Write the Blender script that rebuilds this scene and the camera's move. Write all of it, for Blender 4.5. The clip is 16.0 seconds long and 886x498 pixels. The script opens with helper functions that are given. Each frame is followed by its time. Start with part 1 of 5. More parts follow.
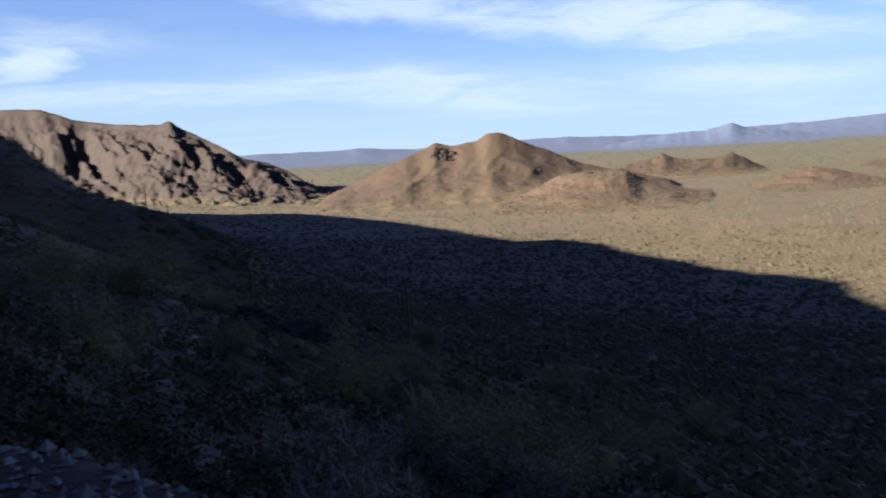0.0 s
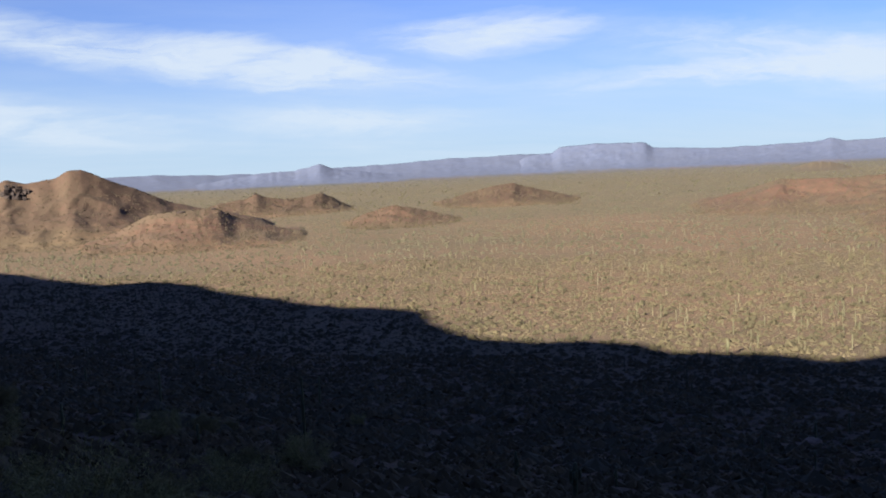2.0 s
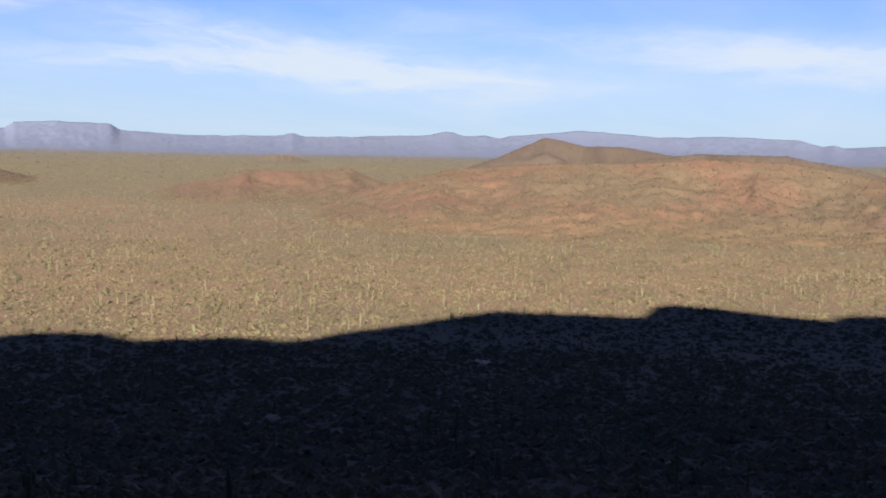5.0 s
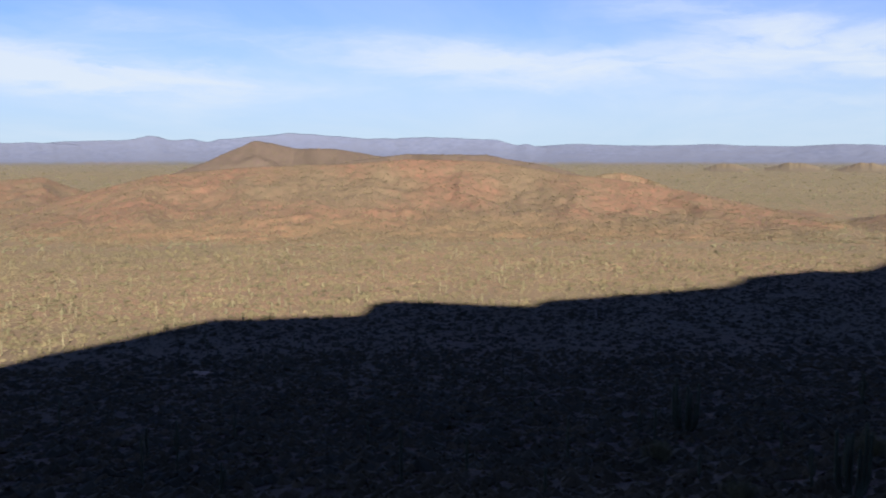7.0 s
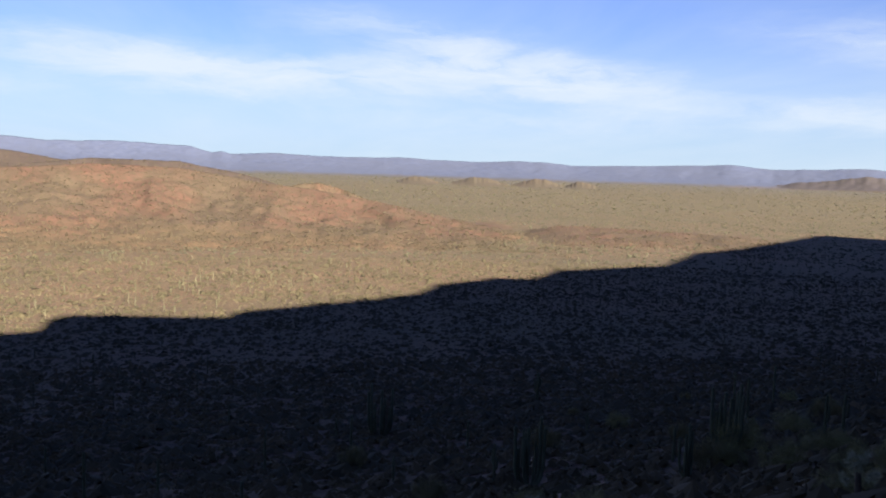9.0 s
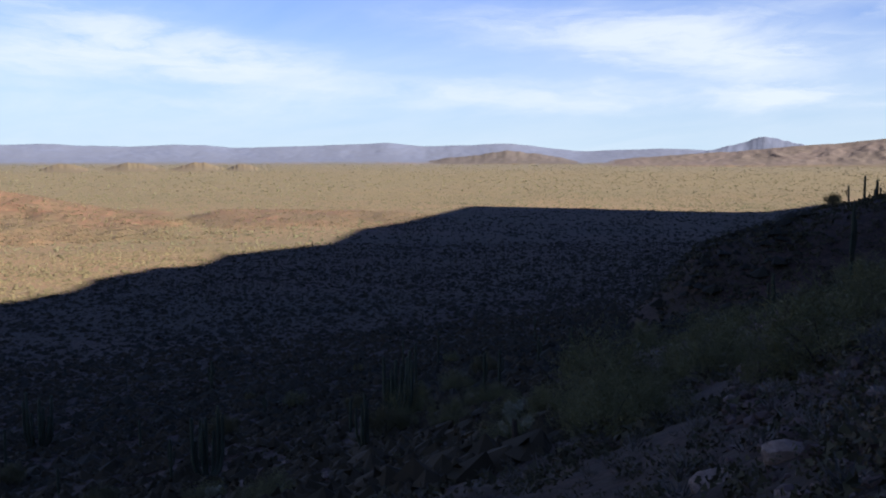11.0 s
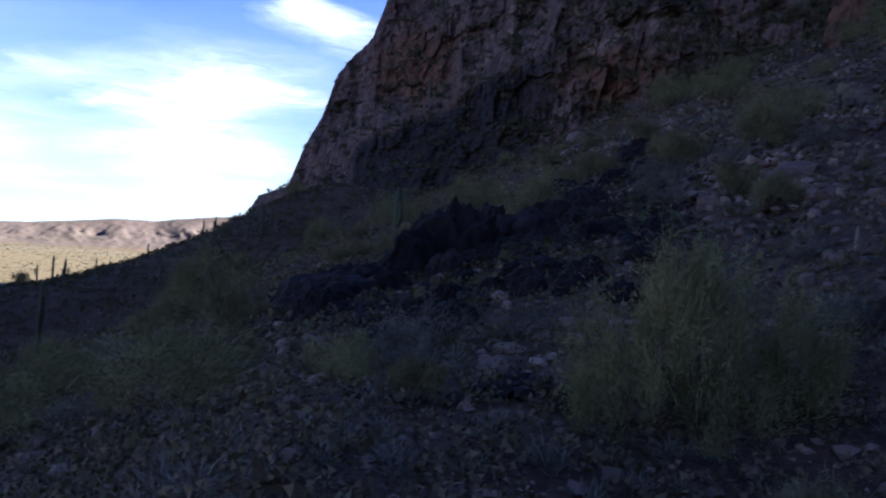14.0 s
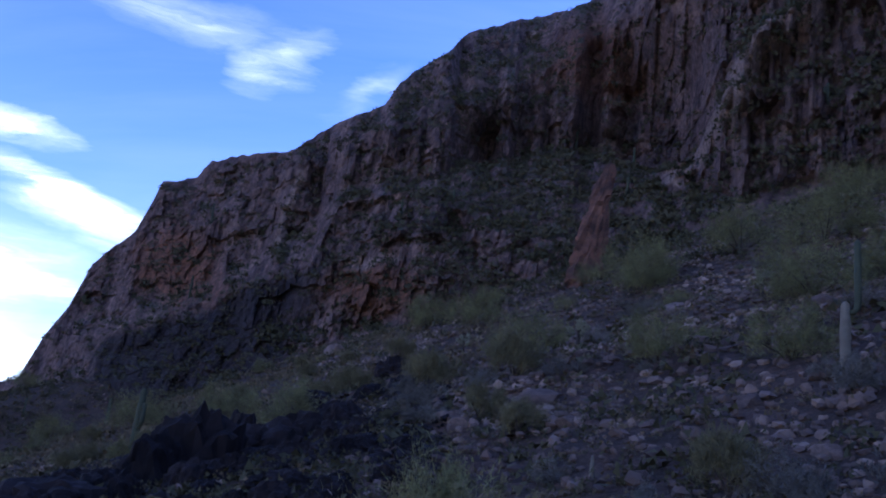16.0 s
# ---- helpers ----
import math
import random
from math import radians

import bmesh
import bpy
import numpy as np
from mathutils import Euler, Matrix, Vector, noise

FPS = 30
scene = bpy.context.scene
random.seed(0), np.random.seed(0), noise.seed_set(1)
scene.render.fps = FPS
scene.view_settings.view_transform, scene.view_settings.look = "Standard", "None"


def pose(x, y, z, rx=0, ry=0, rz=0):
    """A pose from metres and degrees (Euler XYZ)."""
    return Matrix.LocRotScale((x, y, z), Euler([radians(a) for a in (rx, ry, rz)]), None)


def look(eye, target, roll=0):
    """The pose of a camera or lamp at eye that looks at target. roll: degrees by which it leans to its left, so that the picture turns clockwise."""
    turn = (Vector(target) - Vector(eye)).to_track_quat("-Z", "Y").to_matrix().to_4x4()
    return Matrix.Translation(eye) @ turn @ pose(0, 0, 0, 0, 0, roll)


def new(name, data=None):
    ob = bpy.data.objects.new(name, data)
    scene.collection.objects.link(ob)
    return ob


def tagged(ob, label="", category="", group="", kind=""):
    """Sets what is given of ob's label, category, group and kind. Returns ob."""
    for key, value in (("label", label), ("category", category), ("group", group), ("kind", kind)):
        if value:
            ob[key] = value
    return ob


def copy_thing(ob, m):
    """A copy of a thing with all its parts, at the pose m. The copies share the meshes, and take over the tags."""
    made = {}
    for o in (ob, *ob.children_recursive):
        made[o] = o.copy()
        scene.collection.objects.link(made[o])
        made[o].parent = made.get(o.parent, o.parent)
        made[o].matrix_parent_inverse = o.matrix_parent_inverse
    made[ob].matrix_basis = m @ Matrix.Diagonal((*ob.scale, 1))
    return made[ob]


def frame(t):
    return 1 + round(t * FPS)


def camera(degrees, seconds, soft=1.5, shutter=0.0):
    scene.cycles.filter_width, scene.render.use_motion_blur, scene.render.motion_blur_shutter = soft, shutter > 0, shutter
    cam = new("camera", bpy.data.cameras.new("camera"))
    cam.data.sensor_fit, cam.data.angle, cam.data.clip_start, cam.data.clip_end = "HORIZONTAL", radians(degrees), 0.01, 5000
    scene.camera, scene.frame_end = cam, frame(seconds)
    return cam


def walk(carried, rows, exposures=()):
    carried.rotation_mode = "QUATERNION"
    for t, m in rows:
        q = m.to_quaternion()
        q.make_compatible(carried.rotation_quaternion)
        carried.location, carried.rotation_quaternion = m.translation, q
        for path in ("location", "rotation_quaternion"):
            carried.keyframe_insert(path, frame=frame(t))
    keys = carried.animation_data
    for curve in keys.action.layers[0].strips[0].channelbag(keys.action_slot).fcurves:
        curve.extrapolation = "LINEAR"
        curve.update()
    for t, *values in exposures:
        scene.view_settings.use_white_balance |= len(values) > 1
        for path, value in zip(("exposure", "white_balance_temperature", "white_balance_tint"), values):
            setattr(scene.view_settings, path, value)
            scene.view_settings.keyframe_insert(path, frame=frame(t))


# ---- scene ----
EYE = 85.0            # height of the eye above the plain
SUN_AZ, SUN_EL = 242.0, 20.0   # clockwise from the +y axis, degrees

cam = camera(51.4, 16.0, soft=1.9, shutter=0.2)
PATH = [
    (0.0, 84.01, 3.22, -0.34), (0.5, 82.37, 4.36, -11.22), (1.0, 83.88, 3.77, -19.49), (1.5, 84.69, 3.10, -22.95),
    (2.0, 85.16, 2.63, -25.25), (2.5, 84.51, 1.49, -28.85), (3.0, 83.51, 1.48, -35.18), (3.5, 83.56, 0.83, -37.54),
    (4.0, 82.22, 0.24, -45.77), (4.2, 82.52, -0.21, -48.59), (6.3, 84.17, -0.62, -65.95), (6.5, 84.05, -0.44, -67.13),
    (7.0, 84.22, -0.03, -75.05), (7.5, 84.27, -0.64, -82.22), (8.0, 84.44, -0.49, -87.42), (8.2, 84.75, -1.12, -88.73),
    (10.3, 85.27, 0.03, -107.14), (10.5, 85.54, 0.04, -110.13), (11.0, 84.23, 0.04, -114.42), (11.5, 84.45, -0.89, -119.29),
    (12.0, 86.31, -2.03, -127.28), (12.5, 87.81, -3.46, -132.35), (13.0, 88.36, -3.65, -143.96), (13.5, 89.52, -3.03, -153.18),
    (14.0, 90.81, -3.88, -161.89), (14.5, 95.01, -4.00, -166.92), (15.0, 101.51, -6.42, -169.72), (15.5, 104.09, -7.43, -173.88),
    (16.0, 105.29, -6.26, -177.31),
]
walk(cam, [(t, pose(0, 0, EYE, rx, ry, rz)) for t, rx, ry, rz in PATH],
     exposures=[(0, 3.2, 5980, 5), (1.5, 3.05, 6200, 7), (2.5, 3.1, 6350, 9), (3.5, 2.85, 6400, 10), (4, 3.05, 6450, 10), (7, 3.1, 6450, 10), (11, 3.25, 6450, 10), (12.5, 3.05, 6200, 9),
                (13.5, 3.1, 5920, 7), (13.8, 3.35, 5950, 10), (14, 4.0, 6050, 10), (14.35, 5.0, 6150, 10), (14.6, 5.0, 6100, 12), (15, 4.5, 5950, 14), (15.5, 4.45, 5850, 15), (16, 4.5, 5900, 16)])

# ---------------------------------------------------------------- light
world = bpy.data.worlds.new("world")
scene.world = world
world.use_nodes = True
wt = world.node_tree
wt.nodes.clear()


def node(tree, kind, **values):
    n = tree.nodes.new(kind)
    for key, value in values.items():
        if key in n.inputs:
            n.inputs[key].default_value = value
        elif key == "operation":
            n.operation = value
        elif key == "data_type":
            n.data_type = value
        elif key == "blend_type":
            n.blend_type = value
        elif key == "attribute_name":
            n.attribute_name = value
        else:
            raise KeyError(key)
    return n


def wire(tree, a, b, out=0, inp=0):
    tree.links.new(a.outputs[out], b.inputs[inp])


def ramp(tree, stops, interpolation="LINEAR"):
    n = tree.nodes.new("ShaderNodeValToRGB")
    n.color_ramp.interpolation = interpolation
    while len(n.color_ramp.elements) < len(stops):
        n.color_ramp.elements.new(0.5)
    for e, (p, c) in zip(n.color_ramp.elements, stops):
        e.position = p
        e.color = (*c, 1) if len(c) == 3 else c
    return n


sky = node(wt, "ShaderNodeTexSky")
sky.sky_type = "NISHITA"
sky.sun_disc = False
sky.sun_elevation = radians(SUN_EL)
sky.sun_rotation = radians(SUN_AZ)
sky.altitude, sky.air_density, sky.dust_density, sky.ozone_density = 600, 1.0, 0.5, 2.0
# high cirrus: drawn-out streaks, each (azimuth, elevation, half length, half width, tilt, density), broken up by noise
CIRRUS_PLAIN = [(8.1, 7.6, 22.2, 1.7, -7, 1.0), (-23.9, 6.3, 3.1, 1.3, 7, 0.9), (-17.4, 4.2, 12.8, 1.0, -1, 0.7), (-0.0, 3.9, 14.4, 1.7, -7, 0.6), (-21.2, 7.6, 5.6, 1.3, -4, 0.35),
    (19.1, 3.5, 9.8, 2.0, -9, 0.35), (42.5, 6.3, 11.8, 2.2, -9, 0.45), (28.4, 8.2, 7.5, 1.5, 2, 1.0), (17.4, 6.6, 5.0, 1.5, 9, 0.8), (42.4, 5.0, 15.6, 0.9, 0, 0.75),
    (52.8, 5.1, 14.1, 2.7, -8, 0.55), (20.1, 3.2, 12.1, 1.1, -1, 0.35), (78.0, 5.7, 19.2, 1.9, -3, 0.75), (99.9, 5.8, 11.6, 2.2, -6, 0.6), (58.5, 4.5, 14.5, 1.4, -2, 0.5),
    (57.1, 7.6, 7.0, 1.2, -4, 0.35), (91.8, 8.2, 11.8, 1.5, -5, 0.35)]
CIRRUS_SPUR = [(94.2, 6.0, 11.4, 1.8, -1, 0.46), (126.4, 7.2, 17.8, 2.0, -5, 0.52), (121.6, 3.6, 20.4, 1.4, -1, 0.52), (98.8, 3.1, 15.8, 1.3, -1, 0.29), (136.6, 9.2, 8.2, 1.7, 7, 0.29),
    (131.4, 5.6, 9.7, 2.2, -13, 0.58), (142.0, 8.4, 4.6, 0.7, 16, 0.46), (137.8, 9.8, 2.9, 0.8, -9, 0.35), (150.8, 9.8, 5.0, 1.1, -12, 0.55), (147.1, 5.5, 8.1, 1.3, -1, 0.52),
    (152.8, 13.6, 4.9, 1.4, -18, 0.52), (142.1, 2.4, 3.9, 0.4, -9, 0.41), (133.9, 3.3, 4.7, 0.8, 7, 0.35)]
CIRRUS_CLIFF = [(148.0, 18.1, 5.0, 1.2, -6, 0.7), (152.7, 14.8, 6.0, 1.2, -15, 0.8), (146.9, 9.6, 9.1, 3.2, 5, 0.62), (146.3, 5.2, 7.2, 4.4, 5, 0.6), (161.9, 24.6, 2.6, 2.0, -20, 0.30),
    (164.3, 25.4, 2.6, 2.0, 40, 0.32), (157.8, 26.2, 5.9, 1.5, 8, 0.25), (144.5, 15.4, 4.5, 0.7, 8, 0.3), (169.3, 24.1, 3.7, 1.3, 37, 0.15), (153.8, 27.0, 4.0, 1.7, 6, 0.3)]


tc = node(wt, "ShaderNodeTexCoord")
turned = node(wt, "ShaderNodeMapping")
turned.inputs["Rotation"].default_value = (0, 0, radians(88))      # the seam lies behind the mountain
wire(wt, tc, turned)
sep = node(wt, "ShaderNodeSeparateXYZ")
wire(wt, turned, sep)
den = node(wt, "ShaderNodeMath", operation="MAXIMUM")
den.inputs[1].default_value = 0.0
wire(wt, sep, den, 2, 0)
round_ = node(wt, "ShaderNodeMath", operation="ARCTAN2")
wire(wt, sep, round_, 0, 0), wire(wt, sep, round_, 1, 1)
rise = node(wt, "ShaderNodeMath", operation="ARCSINE")
wire(wt, sep, rise, 2, 0)
comb = node(wt, "ShaderNodeCombineXYZ")
wire(wt, round_, comb, 0, 0), wire(wt, rise, comb, 0, 1)
chart = node(wt, "ShaderNodeVectorMath", operation="MULTIPLY")      # degrees round and up
chart.inputs[1].default_value = (57.2958, 57.2958, 0)
wire(wt, comb, chart)


def sky_noise(source, scale, detail, rough, distortion, turn=0.0):
    m = node(wt, "ShaderNodeMapping")
    m.inputs["Scale"].default_value = (*scale, 1)
    m.inputs["Rotation"].default_value = (0, 0, radians(turn))
    wire(wt, source, m)
    n = node(wt, "ShaderNodeTexNoise", Scale=1.0, Detail=detail, Roughness=rough, Distortion=distortion)
    wire(wt, m, n)
    return n


shift = sky_noise(chart, (0.13, 0.50), 6.0, 0.6, 0.4)
pull = node(wt, "ShaderNodeVectorMath", operation="MULTIPLY_ADD")
pull.inputs[1].default_value = (7.0, 2.2, 0)
pull.inputs[2].default_value = (-3.5, -1.1, 0)
wire(wt, shift, pull, 1, 0)
bent = node(wt, "ShaderNodeVectorMath", operation="ADD")
wire(wt, chart, bent), wire(wt, pull, bent, 0, 1)
total = None
for az, el, half, thick, tilt, weight in CIRRUS_PLAIN + CIRRUS_SPUR + CIRRUS_CLIFF:
    place = node(wt, "ShaderNodeMapping")
    place.vector_type = "TEXTURE"
    place.inputs["Location"].default_value = (az - 88, el, 0)
    place.inputs["Rotation"].default_value = (0, 0, radians(tilt))
    place.inputs["Scale"].default_value = (half, thick, 1)
    wire(wt, bent, place)
    ball = node(wt, "ShaderNodeTexGradient")
    ball.gradient_type = "SPHERICAL"
    wire(wt, place, ball)
    add = node(wt, "ShaderNodeMath", operation="MULTIPLY_ADD")
    add.inputs[1].default_value = weight
    wire(wt, ball, add, 1, 0)
    if total:
        wire(wt, total, add, 0, 2)
    else:
        add.inputs[2].default_value = 0.0
    total = add
fibres = sky_noise(bent, (0.11, 0.62), 9.0, 0.64, 0.6, 7)
broken = ramp(wt, [(0.32, (0.25, 0.25, 0.25)), (0.70, (1.9, 1.9, 1.9))])
wire(wt, fibres, broken)
wisp = node(wt, "ShaderNodeMath", operation="MULTIPLY")
wire(wt, total, wisp), wire(wt, broken, wisp, 0, 1)
# a thin sheet over the whole sky, on a plane overhead
lift_ = node(wt, "ShaderNodeMath", operation="ADD")
lift_.inputs[1].default_value = 0.12
wire(wt, den, lift_)
flat_sky = node(wt, "ShaderNodeVectorMath", operation="DIVIDE")
both = node(wt, "ShaderNodeCombineXYZ")
for k in range(3):
    wire(wt, lift_, both, 0, k)
wire(wt, tc, flat_sky), wire(wt, both, flat_sky, 0, 1)
thin = sky_noise(flat_sky, (0.5, 1.1), 8.0, 0.6, 0.4, -28)
thin_r = ramp(wt, [(0.36, (0.0, 0.0, 0.0)), (0.70, (0.40, 0.40, 0.40))])
wire(wt, thin, thin_r)
share = ramp(wt, [(0.0, (0.9, 0.9, 0.9)), (0.14, (0.6, 0.6, 0.6)), (0.28, (0.22, 0.22, 0.22)), (0.50, (0.25, 0.25, 0.25)), (0.7, (0.6, 0.6, 0.6))])
wire(wt, den, share)
sheet_ = node(wt, "ShaderNodeMath", operation="MULTIPLY")
wire(wt, thin_r, sheet_), wire(wt, share, sheet_, 0, 1)
dense = node(wt, "ShaderNodeMath", operation="ADD")
wire(wt, wisp, dense), wire(wt, sheet_, dense, 0, 1)
clf = ramp(wt, [(0.0, (0, 0, 0)), (0.25, (0.20, 0.20, 0.20)), (0.65, (0.66, 0.66, 0.66)), (1.0, (0.88, 0.88, 0.88))])
wire(wt, dense, clf)
mix = node(wt, "ShaderNodeMix", data_type="RGBA")
wire(wt, clf, mix, 0, 0)
hsv = node(wt, "ShaderNodeHueSaturation", Saturation=1.05, Value=0.21)
wire(wt, sky, hsv, 0, 4)
tint = node(wt, "ShaderNodeMix", data_type="RGBA", blend_type="MULTIPLY")
tint.inputs[0].default_value = 1.0
wt.links.new(hsv.outputs[0], tint.inputs[6])
tint.inputs[7].default_value = (0.53, 0.82, 1.75, 1)
# thin haze of the dry air, white towards the horizon
veil = ramp(wt, [(0.0, (0.92, 0.92, 0.92)), (0.06, (0.70, 0.70, 0.70)), (0.14, (0.30, 0.30, 0.30)), (0.24, (0.10, 0.10, 0.10)), (0.5, (0, 0, 0))])
wire(wt, den, veil)
air = node(wt, "ShaderNodeMix", data_type="RGBA")
wire(wt, veil, air, 0, 0)
wt.links.new(tint.outputs[2], air.inputs[6])
air.inputs[7].default_value = (1.40, 1.75, 2.10, 1)
wt.links.new(air.outputs[2], mix.inputs[6])
mix.inputs[7].default_value = (1.80, 1.98, 2.20, 1)
bg = node(wt, "ShaderNodeBackground", Strength=0.05)
wt.links.new(mix.outputs[2], bg.inputs[0])
wo = node(wt, "ShaderNodeOutputWorld")
wire(wt, bg, wo)

sun_data = bpy.data.lights.new("sun", "SUN")
sun_data.energy, sun_data.angle, sun_data.color = 5.0, radians(0.5), (1.0, 0.88, 0.72)
sun = new("sun", sun_data)
sa, se = radians(SUN_AZ), radians(SUN_EL)
to_sun = Vector((math.sin(sa) * math.cos(se), math.cos(sa) * math.cos(se), math.sin(se)))
sun.matrix_world = look((0, 0, 600), (-to_sun.x * 100, -to_sun.y * 100, 600 - to_sun.z * 100))


# ---------------------------------------------------------------- noise and meshes
def hash01(ix, iy, iz):
    ix, iy, iz = (np.atleast_1d(k) for k in (ix, iy, iz))
    h = (ix * 374761393 + iy * 668265263 + iz * 1274126177) & 0xFFFFFFFF
    h = ((h ^ (h >> 13)) * 1274126177) & 0xFFFFFFFF
    h = ((h ^ (h >> 15)) * 2246822519) & 0xFFFFFFFF
    return ((h ^ (h >> 16)) & 0xFFFFFF) / float(0xFFFFFF)


def vnoise(x, y, z=0.0):
    """Smooth value noise, -1 to 1, for arrays."""
    x, y, z = np.broadcast_arrays(np.asarray(x, float), np.asarray(y, float), np.asarray(z, float))
    ix, iy, iz = (np.floor(a).astype(np.int64) for a in (x, y, z))
    fx, fy, fz = x - ix, y - iy, z - iz
    fx, fy, fz = (a * a * a * (a * (a * 6 - 15) + 10) for a in (fx, fy, fz))
    total = 0.0
    for i in (0, 1):
        wx = fx if i else 1 - fx
        for j in (0, 1):
            wy = fy if j else 1 - fy
            for k in (0, 1):
                wz = fz if k else 1 - fz
                total = total + hash01(ix + i, iy + j, iz + k) * wx * wy * wz
    return (total * 2 - 1).reshape(x.shape)


def fbm(x, y, z=0.0, octaves=4, gain=0.5):
    total, amp, s = 0.0, 1.0, 0.0
    for o in range(octaves):
        f = 2.03 ** o
        total = total + amp * vnoise(np.asarray(x) * f + 17.3 * o, np.asarray(y) * f - 9.1 * o, np.asarray(z) * f + 5.7 * o)
        s += amp
        amp *= gain
    return total / s


def ridged(x, y, z=0.0, octaves=4, gain=0.5):
    """0 in the gullies to 1 on the spurs."""
    total, amp, s = 0.0, 1.0, 0.0
    for o in range(octaves):
        f = 2.07 ** o
        total = total + amp * (1 - np.abs(vnoise(np.asarray(x) * f + 31.7 * o, np.asarray(y) * f + 3.3 * o, np.asarray(z) * f)))
        s += amp
        amp *= gain
    return total / s


def smooth(a, b, x):
    t = np.clip((x - a) / (b - a), 0, 1)
    return t * t * (3 - 2 * t)


def mesh_from(name, verts, faces, materials=(), flat=False, index=None):
    """A mesh from arrays of places and of triangles or quads."""
    verts, faces = np.asarray(verts, np.float32), np.asarray(faces, np.int32)
    me = bpy.data.meshes.new(name)
    n, k = faces.shape
    me.vertices.add(len(verts))
    me.vertices.foreach_set("co", verts.ravel())
    me.loops.add(n * k)
    me.loops.foreach_set("vertex_index", faces.ravel())
    me.polygons.add(n)
    me.polygons.foreach_set("loop_start", np.arange(0, n * k, k, dtype=np.int32))
    me.polygons.foreach_set("loop_total", np.full(n, k, np.int32))
    me.polygons.foreach_set("use_smooth", np.full(n, not flat))
    for m in materials:
        me.materials.append(m)
    if index is not None:
        me.polygons.foreach_set("material_index", np.asarray(index, np.int32))
    me.update(calc_edges=True)
    return me


def sheet(name, P, material, closed=False, rock=None, flat=False):
    """A mesh from a grid of places P[i, j]."""
    a, b = P.shape[:2]
    i, j = np.meshgrid(np.arange(a if closed else a - 1), np.arange(b - 1), indexing="ij")
    i2 = (i + 1) % a
    f = np.stack([i * b + j, i2 * b + j, i2 * b + j + 1, i * b + j + 1], -1).reshape(-1, 4)
    me = mesh_from(name, P.reshape(-1, 3), f, [material], flat)
    if rock is not None:
        me.attributes.new("rock", "FLOAT", "POINT").data.foreach_set("value", np.asarray(rock, np.float32).ravel())
    return me


def az_xy(az, r):
    a = np.radians(az)
    return r * np.sin(a), r * np.cos(a)


# ---------------------------------------------------------------- materials
def surface(name, build, rough=0.9):
    m = bpy.data.materials.new(name)
    m.use_nodes = True
    t = m.node_tree
    b = t.nodes["Principled BSDF"]
    b.inputs["Roughness"].default_value = rough
    b.inputs["Specular IOR Level"].default_value = 0.15
    build(t, b)
    return m


def coords(t):
    return node(t, "ShaderNodeNewGeometry")     # its Position is in metres


def noise_at(t, geo, scale, detail=4.0, rough=0.6, distortion=0.0):
    n = node(t, "ShaderNodeTexNoise", Scale=scale, Detail=detail, Roughness=rough, Distortion=distortion)
    wire(t, geo, n, 0, 0)
    return n


def blend(t, fac, a, b, kind="MIX"):
    """Mix two colours or node outputs by a node output or a number."""
    n = node(t, "ShaderNodeMix", data_type="RGBA", blend_type=kind)
    for k, v in ((0, fac), (6, a), (7, b)):
        if isinstance(v, bpy.types.NodeSocket):
            t.links.new(v, n.inputs[k])
        else:
            n.inputs[k].default_value = v if k == 0 else (*v, 1)
    return n.outputs[2]


def bump(t, b, height, strength, distance):
    n = node(t, "ShaderNodeBump", Strength=strength, Distance=distance)
    t.links.new(height, n.inputs["Height"])
    t.links.new(n.outputs[0], b.inputs["Normal"])


SOIL = ((0.120, 0.074, 0.047), (0.088, 0.055, 0.036), (0.090, 0.061, 0.038), (0.060, 0.050, 0.030))


